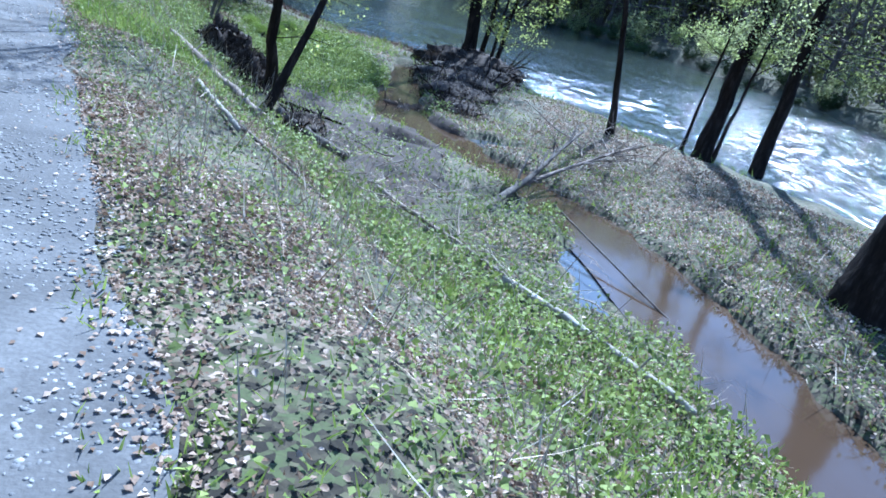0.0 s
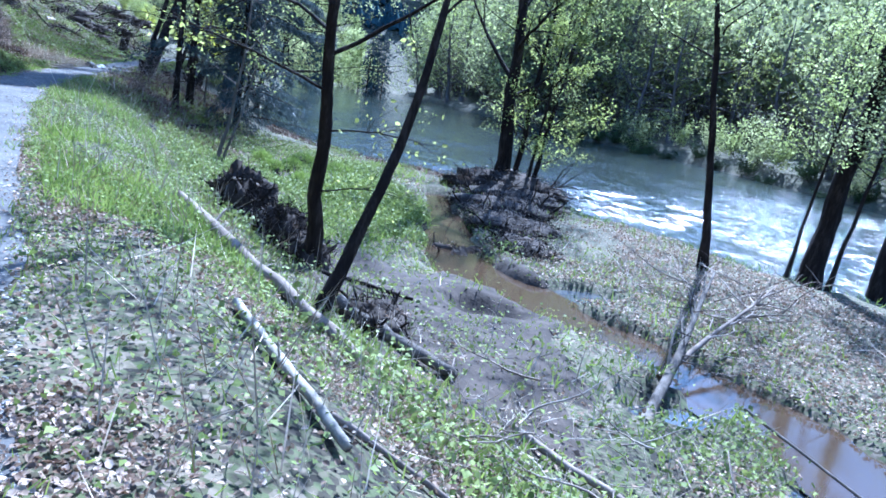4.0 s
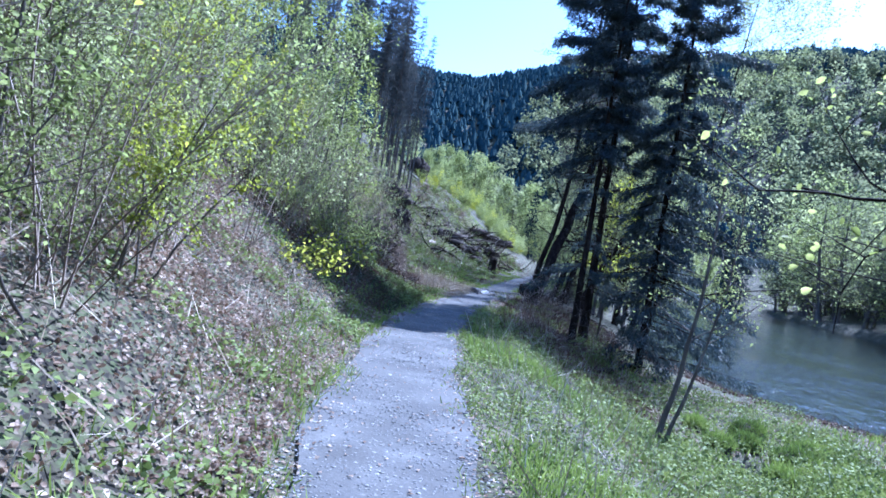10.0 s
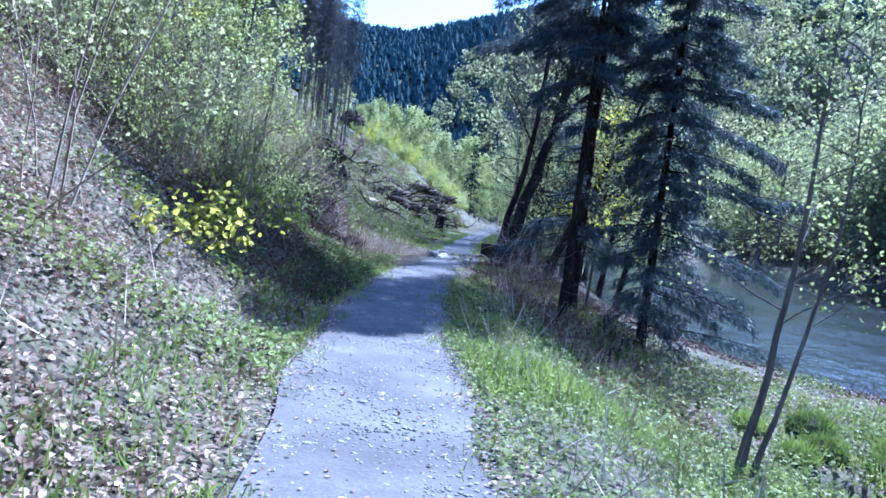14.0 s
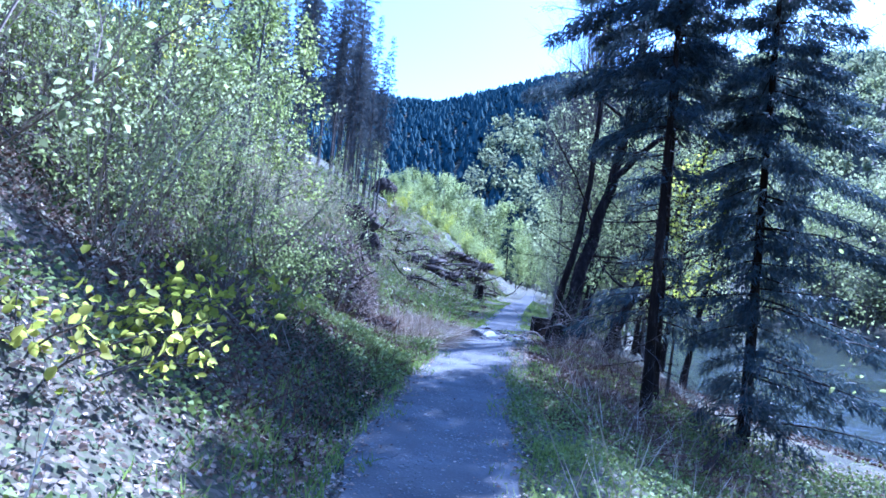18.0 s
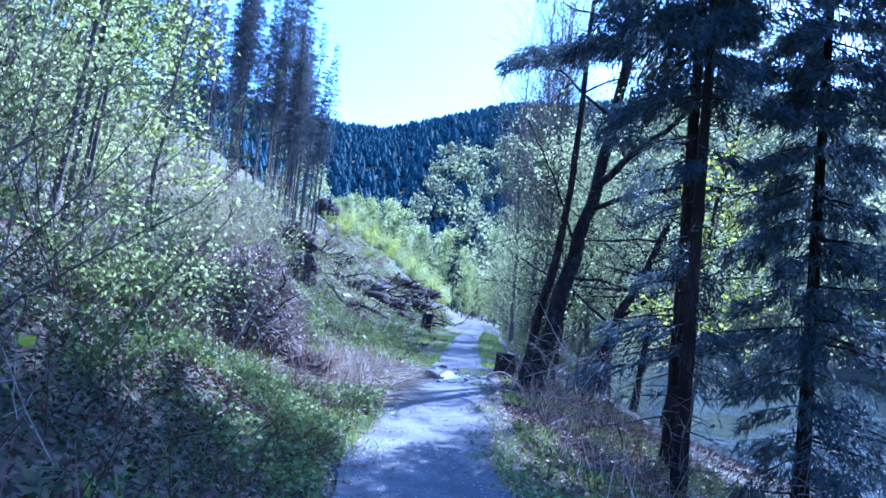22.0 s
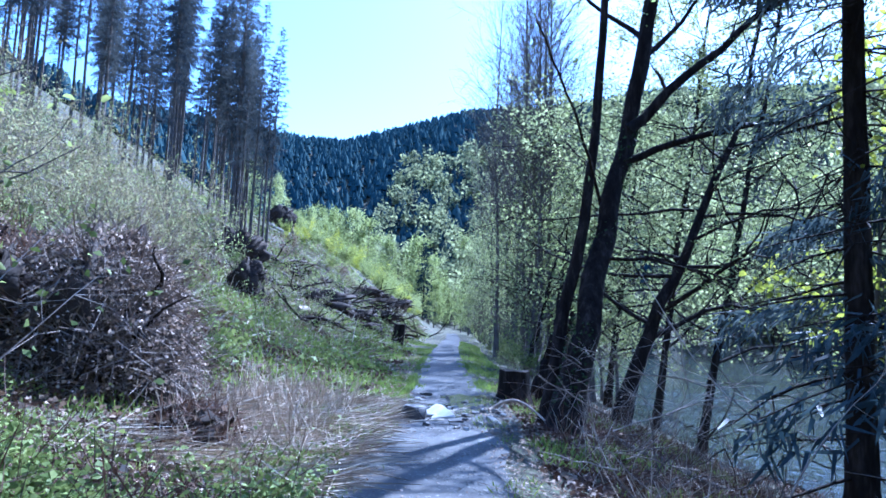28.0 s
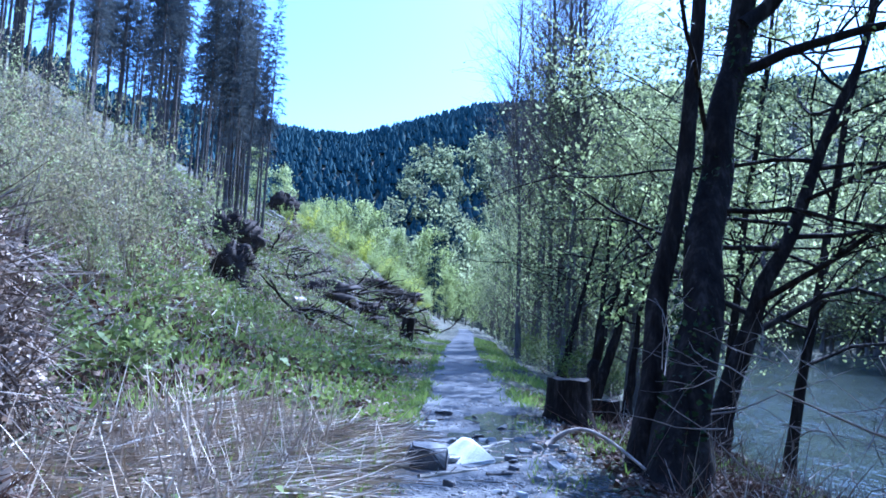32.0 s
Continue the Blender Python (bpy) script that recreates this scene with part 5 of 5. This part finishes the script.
# log pile and logs on the cleared slope
lr = rng_of(97)
for k in range(26):
    x, y = -7.6 + lr.normal() * 2.0, 72 + lr.normal() * 4.5
    a = lr.uniform(0, 3.14)
    L = lr.uniform(0.8, 2.2)
    fallen_log("cut_log", (x - L * math.cos(a) / 2, y - L * math.sin(a) / 2), (x + L * math.cos(a) / 2, y + L * math.sin(a) / 2), lr.uniform(0.06, 0.13), [M_BARK, M_BARK_GREY, M_TWIG][k % 3], "dark felled log lying in the clearing", 400 + k, 0.6 + lr.random())
for k in range(14):
    x, y = -15.5 + lr.normal() * 1.5, 88 + lr.normal() * 1.5
    a = lr.normal() * 0.6
    L = lr.uniform(1.4, 3)
    fallen_log("cut_log", (x - L * math.cos(a) / 2, y - L * math.sin(a) / 2), (x + L * math.cos(a) / 2, y + L * math.sin(a) / 2), lr.uniform(0.05, 0.11), [M_LOG, M_TWIG][k % 2], "pale felled log on the cleared slope", 430 + k, 0.7 + lr.random())
for k, (x, y, rx, ry, rz) in enumerate([(-8.3, 70.6, 1.5, 1.2, 0.6), (-5.3, 68.4, 1.0, 0.9, 0.4), (-6.6, 71.5, 1.3, 1.0, 0.4), (-6.4, 77.0, 1.5, 1.2, 0.4), (-8.5, 84.0, 1.8, 1.2, 0.5), (-7.8, 92.0, 1.8, 1.4, 0.5), (-12.6, 69.8, 1.2, 1.0, 1.3)]):
    rooted_mound("slash_mound", at_ground(x, y, 0.05), rx, ry, rz, "dark heap of felled branches and earth in the clearing", 140 + k, 700, None, 60, M_BARK, 0.35)
for k in range(14):
    x, y = -7.4 + lr.normal() * 2.2, 76 + lr.normal() * 6.5
    brush("slash_heap", at_ground(x, y, 0.1), "dark heap of cut branches in the clearing", 450 + k, 9, 2.2, 0.7, 0.8, [M_BARK, M_BARK, M_TWIG][k % 3], 0.05)

for k, (x, y, q) in enumerate([(7.3, 32.3, 0.3), (7.9, 32.9, 0.36), (8.7, 32.4, 0.4), (8.2, 34.3, 0.42), (7.0, 33.6, 0.28), (9.3, 33.6, 0.4), (8.1, 30.6, 0.3)]):
    ob = thing("grass_tussock", at_ground(x, y), "round bright green grass tussock on the wet bank", "tussock", "tussocks by the river")
    v, f = lump(800 + k, q, q, q * 0.7, 0.12)
    mesh_object("root_clod", v * 0.9, f, M_SOIL, ob, shade=True)
    tr = rng_of(820 + k)
    d = tr.normal(size=(900, 3))
    d[:, 2] = np.abs(d[:, 2])
    d /= np.linalg.norm(d, axis=1)[:, None]
    p = Pile()
    p.blades(d * (q * 0.9, q * 0.9, q * 0.62), 0.2, 0.006, tr, 0.6)
    tagged(p.build("grass_cover", M_GRASS, ob), kind="stuff")

# wet soil on the slope above the brown channel, tree shade in its colour
for k, (x, y, rx, ry) in enumerate([(9.7, 20.4, 2.0, 3.6), (8.1, 22.8, 0.9, 1.5), (11.5, 24.2, 0.9, 1.6)]):
    verts, faces = [], []
    for i in range(24):
        for j in range(64):
            a, q = j * 0.0981748, (i + 0.5) / 24
            q *= 1 + 0.16 * math.sin(3 * a + k) + 0.1 * math.sin(7 * a + 2 * k) + 0.06 * math.sin(13 * a)
            px, py = x + rx * q * math.cos(a), y + ry * q * math.sin(a)
            verts.append((px, py, hz(px, py) + (0.035 if i < 20 else 0.035 - 0.03 * (i - 19))))
            if i:
                faces.append((i * 64 + j, i * 64 + (j + 1) % 64, (i - 1) * 64 + (j + 1) % 64, (i - 1) * 64 + j))
    faces.append(list(range(64)))
    tagged(mesh_object("wet_soil", verts, faces, M_SOIL, shade=True), "dark wet soil on the slope above the channel, tree shade in its colour", "soil", kind="structure")

# ---- ground cover ----
def scatter(n, d0, d1, y0, y1, rng, rule=None):
    """Places beside the path: d metres from its middle, right of it positive."""
    y = rng.uniform(y0, y1, n)
    d = rng.uniform(d0, d1, n)
    x = path_x(y) + d / 0.965
    if rule is not None:
        k = rule(x, y, d) > rng.random(n)
        x, y = x[k], y[k]
    return np.stack([x, y, height(x, y)], 1)


def patch(x, y, s, k, lo=-0.2, hi=0.5):
    return smooth(lo, hi, wave(x, y, s, k))


def dry(x, y):
    """1 where no water stands."""
    w = np.interp(y, BANK_Y, BANK_X)
    c = np.abs(x - np.interp(y, CREEK_Y, CREEK_X)) > np.interp(y, CREEK_Y, CREEK_W) + 0.1
    p = np.ones_like(x)
    for px, py_, pa, pb in POOLS:
        p = p * (np.hypot((x - px) / pa, (y - py_) / pb) > 1.35)
    return (x < w - 0.1) * (c | (y > 34)) * p


def bare_bank(x, y):
    """Less cover on the dark, shade-coloured soil between the bank trees and the brown channel."""
    return 1 - 0.8 * (1 - smooth(0.6, 1.1, np.hypot((x - 9.9) / 3.0, (y - 20.6) / 5.0)))


gr = rng_of(500)
# fallen leaves
litter = Pile()
up = np.array([0, 0, 0.02])
litter.leaves(scatter(120000, -5.5, -0.75, 8, 30, gr, lambda x, y, d: 0.35 + 0.65 * patch(x, y, 1.6, 3)) + up * 1.5, 0.031, gr, 0.45, 1.3, full=True)
litter.leaves(scatter(40000, -10.5, -5.5, 9, 33, gr) + up * 2, 0.05, gr, 0.5, 1.4)
litter.leaves(scatter(5200, -0.65, 0.65, 4, 46, gr, lambda x, y, d: 0.15 + 2.0 * d * d) + up, 0.022, gr, 0.85, 1.4)
litter.leaves(scatter(110000, 0.6, 4.2, 5, 21, gr, lambda x, y, d: (0.12 + 0.88 * patch(x, y, 1.1, 5)) * bare_bank(x, y) * (1.15 - 0.22 * d)) + up, 0.024, gr, 0.45, 1.3, full=True)
litter.leaves(scatter(20000, 3.4, 8, 8, 20, gr, lambda x, y, d: dry(x, y) * bare_bank(x, y) * patch(x, y, 0.9, 2.7, 0.0, 0.5)) + up * 2, 0.04, gr, 0.45, 1.4)
litter.leaves(scatter(5000, -0.95, 1.0, 5, 11, gr, lambda x, y, d: smooth(0.2, 0.8, np.abs(d))) + up, 0.024, gr, 0.8, 1.4)
litter.leaves(scatter(14000, -0.95, -0.45, 2, 46, gr, lambda x, y, d: 0.45 * smooth(0.4, 0.8, -d)) + up, 0.03, gr, 0.7, 1.3)
litter.leaves(scatter(8000, 0.45, 0.95, 2, 46, gr, lambda x, y, d: 0.45 * smooth(0.4, 0.8, d)) + up, 0.03, gr, 0.7, 1.3)
litter.leaves(scatter(100000, 2.6, 16, 10, 31, gr, lambda x, y, d: dry(x, y) * bare_bank(x, y) * (1 - 0.8 * (np.hypot((x - 13.9) / 2.3, (y - 30.6) / 5.2) < 1)) * np.where(x > np.interp(y, CREEK_Y, CREEK_X), 0.6, 0.1 + 0.4 * patch(x, y, 2.0, 2)) * np.where(x < 12, 1 - 0.7 * smooth(22, 27, y), 1.0)) + up, 0.045, gr, 0.45, 1.5)
litter.leaves(scatter(5000, 3.0, 14, 31, 40, gr, lambda x, y, d: dry(x, y) * (1 - 0.8 * (np.hypot((x - 13.9) / 2.3, (y - 30.6) / 5.2) < 1))) + up, 0.06, gr, 0.5, 1.4)
litter.leaves(scatter(9000, 0.9, 4.5, 33, 50, gr) + up, 0.042, gr, 0.5, 1.4)
litter.leaves(scatter(14000, -11, -0.8, 36, 60, gr) + up * 3, 0.05, gr, 0.5, 1.4)
tagged(litter.build("fallen_leaves", M_LITTER), "pale brown fallen leaves covering the bank", "leaf litter", kind="stuff")

bracken, herb = Pile(), Pile()


def lift(p, h):
    return p + np.stack([0 * p[:, 0], 0 * p[:, 0], gr.uniform(0.02, h, len(p))], 1)


bracken.leaves(scatter(15000, 1.0, 5.0, 32, 49, gr) + up, 0.05, gr, 0.4, 1.8)
herb.leaves(lift(scatter(15000, -5.0, -0.8, 34.5, 39.5, gr, lambda x, y, d: patch(x, y, 1.1, 2.4, -0.3, 0.3)), 0.18), 0.03, gr, 0.4, 1.2)
ground_ivy = Pile()
ground_ivy.leaves(lift(scatter(12000, -4.2, -0.75, 29.6, 34.6, gr, lambda x, y, d: patch(x, y, 1.0, 2.0, -0.4, 0.3)), 0.16), 0.028, gr, 0.4, 1.2)
tagged(ground_ivy.build("ground_ivy", M_IVY), "dark ivy covering the foot of the bank", "ivy", kind="stuff")
bracken.leaves(scatter(12000, -5.5, -0.8, 29, 38.5, gr) + up, 0.04, gr, 0.5, 1.6)
bracken.blades(scatter(5000, -5.5, -0.9, 29, 38.5, gr) + up, 0.5, 0.004, gr, 0.9, up=0.3)
bracken.leaves(scatter(30000, -18, -2, 44, 92, gr, lambda x, y, d: patch(x, y, 2.2, 0.3, -0.3, 0.4)) + up * 3, 0.1, gr, 0.3, 1.8)
bracken.blades(scatter(1600, 1.3, 4.6, 32, 47, gr), 0.55, 0.004, gr, 0.7)
bracken.blades(scatter(2500, 1.3, 4.6, 32, 47, gr), 0.7, 0.005, gr, 1.0, lying=True)

# grass
grass = Pile()
grass.blades(scatter(34000, 0.7, 4.2, 4, 37, gr, lambda x, y, d: (0.4 + 0.6 * smooth(16, 20, y)) * (0.3 + 0.7 * patch(x, y, 1.3, 1, -0.1, 0.4))), 0.095, 0.005, gr, 0.65)
grass.blades(scatter(7000, 0.42, 0.8, 3, 60, gr, lambda x, y, d: patch(x, y, 0.6, 1.4, -0.1, 0.5)), 0.08, 0.005, gr, 0.6)
grass.blades(scatter(7000, -0.8, -0.42, 3, 60, gr, lambda x, y, d: patch(x, y, 0.6, 3.4, -0.1, 0.5)), 0.08, 0.005, gr, 0.6)
grass.blades(scatter(16000, 0.8, 2.6, 18, 31, gr, lambda x, y, d: patch(x, y, 1.7, 0.5, -0.2, 0.3)), 0.14, 0.006, gr, 0.4)
grass.blades(scatter(40000, 3.5, 17, 8, 38, gr, lambda x, y, d: dry(x, y) * bare_bank(x, y) * patch(x, y, 2.4, 4, -0.2, 0.3) * np.where(x > np.interp(y, CREEK_Y, CREEK_X), 0.25, 1.0)), 0.2, 0.01, gr, 0.5)
grass.blades(scatter(14000, -1.5, -0.65, 4, 46, gr, lambda x, y, d: 0.3 + 0.7 * patch(x, y, 1.0, 6)), 0.12, 0.006, gr, 0.5)
grass.blades(scatter(20000, -3.2, -0.6, 35.5, 75, gr, lambda x, y, d: patch(x, y, 1.5, 2, -0.3, 0.3)), 0.13, 0.008, gr, 0.5)
grass.blades(scatter(5000, -1.35, -0.62, 41, 50, gr, lambda x, y, d: patch(x, y, 0.7, 1.9, -0.4, 0.3)), 0.09, 0.007, gr, 0.7)
grass.blades(scatter(10000, 0.6, 1.8, 46, 85, gr, lambda x, y, d: patch(x, y, 1.1, 3.1, -0.4, 0.4)), 0.12, 0.01, gr, 0.6)
grass.blades(scatter(42000, -22, -2.0, 42, 95, gr, lambda x, y, d: 0.05 + 0.95 * patch(x, y, 3.0, 2.5, -0.1, 0.4)), 0.22, 0.016, gr, 0.6)
grass.blades(scatter(60000, 3.2, 12, 8, 32, gr, lambda x, y, d: dry(x, y) * bare_bank(x, y) * np.where(x > np.interp(y, CREEK_Y, CREEK_X), 0.3, 1.0) * (0.35 + 0.65 * patch(x, y, 0.8, 5))), 0.1, 0.009, gr, 0.7)
grass.blades(scatter(12000, 4, 9, 26, 36, gr, lambda x, y, d: dry(x, y) * (1 - smooth(0.7, 1.1, np.hypot((x - 10.0) / 2.0, (y - 31.0) / 4.5)))), 0.22, 0.01, gr, 0.5)
grass.blades(scatter(26000, -13, -1.4, 42, 64, gr, lambda x, y, d: patch(x, y, 1.9, 0.9, -0.3, 0.3)), 0.2, 0.012, gr, 0.6)
grass.blades(scatter(16000, 1.0, 4.5, 33, 48, gr, lambda x, y, d: patch(x, y, 0.9, 4)), 0.14, 0.007, gr, 0.6)
tagged(grass.build("grass", M_GRASS), "fresh green spring grass along the path", "grass", kind="stuff")

shore = scatter(34000, 3.5, 13, 26, 48, gr, lambda x, y, d: (x > np.interp(y, BANK_Y, BANK_X) - 1.8) * (height(x, y) > -2.05))
bracken.leaves(shore + up, 0.05, gr, 0.4, 1.7)
bracken.blades(shore[::4], 0.4, 0.005, gr, 0.8)
# low herbs
herb.leaves(lift(scatter(46000, 0.62, 2.6, 6, 35, gr, lambda x, y, d: (0.2 + 0.8 * smooth(15, 20, y)) * (0.3 + 0.7 * patch(x, y, 0.7, 2.9, -0.3, 0.4))), 0.1), 0.026, gr, 0.45, 1.3)
herb.leaves(lift(scatter(26000, 3.0, 9.5, 25, 40, gr, lambda x, y, d: dry(x, y) * (0.2 + 0.8 * patch(x, y, 1.3, 0.6, -0.4, 0.3))), 0.25), 0.05, gr, 0.4, 1.4)
herb.leaves(lift(scatter(9000, 4, 9, 26, 36, gr, lambda x, y, d: dry(x, y) * (1 - smooth(0.7, 1.1, np.hypot((x - 10.0) / 2.0, (y - 31.0) / 4.5)))), 0.3), 0.06, gr, 0.4, 1.4)
bracken.leaves(scatter(22000, -14, -1.2, 43, 64, gr, lambda x, y, d: patch(x, y, 1.2, 4.1, -0.3, 0.4)) + up * 4, 0.06, gr, 0.3, 1.8)
herb.leaves(lift(scatter(9000, -14, -1.2, 43, 62, gr, lambda x, y, d: patch(x, y, 1.4, 2.1, -0.3, 0.4)), 0.3), 0.045, gr, 0.3, 1.4)
herb.leaves(lift(scatter(7000, -2.6, -0.8, 34.8, 38.2, gr, lambda x, y, d: patch(x, y, 0.8, 1.1, -0.3, 0.4)), 0.2), 0.04, gr, 0.4, 1.3)
herb.leaves(lift(scatter(34000, -3.0, -0.7, 8, 34, gr, lambda x, y, d: patch(x, y, 1.2, 1.5, 0.0, 0.5)), 0.16), 0.045, gr, 0.5, 1.2)
herb.leaves(lift(scatter(34000, 0.7, 5.5, 3, 34, gr, lambda x, y, d: (0.12 + 0.88 * patch(x, y, 1.1, 2.2, -0.1, 0.45)) * (0.4 + 0.6 * bare_bank(x, y)) * (0.35 + 0.65 * smooth(1.2, 3.2, d + 0.15 * np.maximum(y - 14, 0)))), 0.14), 0.036, gr, 0.5, 1.3)
herb.leaves(lift(scatter(48000, 2.8, 9, 9, 32, gr, lambda x, y, d: dry(x, y) * bare_bank(x, y) * np.where(x > np.interp(y, CREEK_Y, CREEK_X), 0.25, 0.3 + 0.7 * patch(x, y, 1.2, 3.3, -0.3, 0.4))), 0.22), 0.045, gr, 0.4, 1.4)
herb.leaves(lift(scatter(20000, -9, -2.8, 9, 34, gr, lambda x, y, d: patch(x, y, 1.5, 2.8, -0.1, 0.5)), 0.3), 0.05, gr, 0.4, 1.3)
bracken.leaves(scatter(9000, -5.5, -0.9, 34, 45, gr) + up, 0.045, gr, 0.4, 1.6)
herb.leaves(lift(scatter(12000, -5.5, -0.7, 34, 45, gr, lambda x, y, d: (1 - (y > 38.4) * (d > -4.4) * 0.93) * patch(x, y, 1.6, 0.7, -0.3, 0.3)), 0.25), 0.04, gr, 0.4, 1.4)
herb.leaves(lift(scatter(22000, -24, -1.5, 44, 90, gr, lambda x, y, d: patch(x, y, 2.6, 1.7, -0.3, 0.4)), 0.4), 0.1, gr, 0.3, 1.4)
tagged(herb.build("herbs", M_HERB), "low green herbs and ground ivy", "herbs", kind="stuff")

tagged(bracken.build("dead_bracken", M_BRACKEN), "reddish-brown dead bracken and leaves", "bracken", kind="stuff")

# dry stalks and twigs
stalk = Pile()
stalk.blades(scatter(3600, -2.7, -0.75, 38.2, 44.2, gr) + up * 2.5, 0.6, 0.006, gr, 0.6, (1.5, -0.2, 0), up=0.02, lying=True)
stalk.blades(scatter(4200, -2.7, -0.7, 38.0, 44.2, gr, lambda x, y, d: 0.25 + 0.75 * patch(x, y, 0.7, 2.2, -0.3, 0.4)) + up * 2, 0.45, 0.006, gr, 1.4, up=0.1, lying=True)
stalk.blades(scatter(420, -2.4, -1.1, 39.0, 43, gr), 0.6, 0.006, gr, 0.35)
stalk.blades(scatter(1200, 1.4, 5.2, 31, 46, gr), 0.5, 0.005, gr, 0.6)
stalk.blades(scatter(5000, 5, 15, 10, 38, gr, lambda x, y, d: dry(x, y) * bare_bank(x, y) * (0.3 + 0.7 * patch(x, y, 2.5, 3))), 0.5, 0.006, gr, 0.8, up=0.5)
stalk.blades(scatter(6000, -20, -3, 46, 90, gr), 0.5, 0.012, gr, 0.6, up=0.8)
stalk.blades(scatter(1500, -6, -1.2, 8, 27, gr), 0.6, 0.005, gr, 0.7, up=0.7)
stalk.blades(scatter(7000, 2.4, 8, 8, 20, gr, lambda x, y, d: dry(x, y) * bare_bank(x, y) * patch(x, y, 1.0, 4.4, -0.1, 0.4)) + up, 0.4, 0.003, gr, 0.9, up=0.4)
stalk.blades(scatter(1500, 0.9, 4, 3, 30, gr), 0.55, 0.004, gr, 0.5)
stalk.blades(scatter(16000, -16, -2.5, 48, 96, gr, lambda x, y, d: patch(x, y, 4.0, 1.2, -0.3, 0.4)), 0.9, 0.014, gr, 0.9, up=0.35, lying=True)
tagged(stalk.build("dry_stalks", M_REED), "pale dry stalks and reeds lying and standing", "dry stalks", kind="stuff")


# gravel on the path
def pebbles(spots, size, rng):
    n = len(spots)
    base = np.array([(1, 0, 0), (0, 1, 0), (-1, 0, 0), (0, -1, 0), (0.6, 0.6, 0.7), (-0.6, 0.6, 0.6), (-0.6, -0.6, 0.7), (0.6, -0.6, 0.6)])
    s = size * rng.uniform(0.4, 1.5, (n, 1, 1)) * rng.uniform(0.6, 1.3, (n, 1, 3)) * (1, 1, 0.32)
    a = rng.uniform(0, 6.28, n)
    rot = np.stack([np.stack([np.cos(a), -np.sin(a), 0 * a], -1), np.stack([np.sin(a), np.cos(a), 0 * a], -1), np.stack([0 * a, 0 * a, 1 + 0 * a], -1)], 1)
    v = np.einsum("nij,nkj->nki", rot, base[None] * s * rng.uniform(0.8, 1.2, (n, 8, 3))) + spots[:, None]
    f = np.array([(0, 1, 5, 4), (1, 2, 6, 5), (2, 3, 7, 6), (3, 0, 4, 7), (4, 5, 6, 7)])
    return v.reshape(-1, 3), (np.arange(n)[:, None, None] * 8 + f[None]).reshape(-1, 4)


gravel = Pile()
for n, s, y0, y1 in ((30000, 0.009, 5, 46), (10000, 0.013, 5, 60), (260, 0.022, 5, 60)):
    v, f = pebbles(scatter(n, -0.72, 0.72, y0, y1, gr) + (0, 0, 0.012), s, gr)
    gravel.add(v, f)
tagged(gravel.build("gravel", M_STONE), "loose grey stones of the gravel path", "gravel", kind="stuff")
wet = Pile()
for n, q in ((6000, 0.013), (900, 0.024)):
    v, f = pebbles(scatter(n, -0.75, 1.0, 41.6, 47, gr) + (0, 0, 0.01), q, gr)
    wet.add(v, f)
tagged(wet.build("wet_gravel", M_DARKSTONE), "dark wet stones where water crosses the path", "gravel", kind="stuff")
M_PUDDLE = water_material("puddle_water", (0.05, 0.055, 0.06), 0.08, 0.004, 14, 0.25)
spots = [(0.75, 45.2, 0.42, 0.9, hz(0.75, 45.2) + 0.018), (0.62, 43.6, 0.46, 0.8, hz(0.62, 43.6) + 0.02), (-0.2, 43.3, 0.3, 0.5, hz(-0.2, 43.3) + 0.02)] + [(a, b, c * 1.35, d * 1.35, CREEK_Z - 0.012 - 0.005 * i) for i, (a, b, c, d) in enumerate(POOLS)]
for k, (cx_, cy_, rx_, ry_, z_) in enumerate(spots):
    ring = []
    for a in np.linspace(0, 6.283, 48, endpoint=False):
        r = 1 + 0.2 * math.sin(3 * a + k) + 0.12 * math.sin(7 * a + 2 * k) + 0.07 * math.sin(13 * a + k)
        ring.append((cx_ + rx_ * r * math.cos(a), cy_ + ry_ * r * math.sin(a), z_))
    tagged(mesh_object("puddle", ring + [(cx_, cy_, z_)], [[i, (i + 1) % 48, 48] for i in range(48)], M_PUDDLE), "shallow puddle reflecting the sky", "puddle", kind="structure")
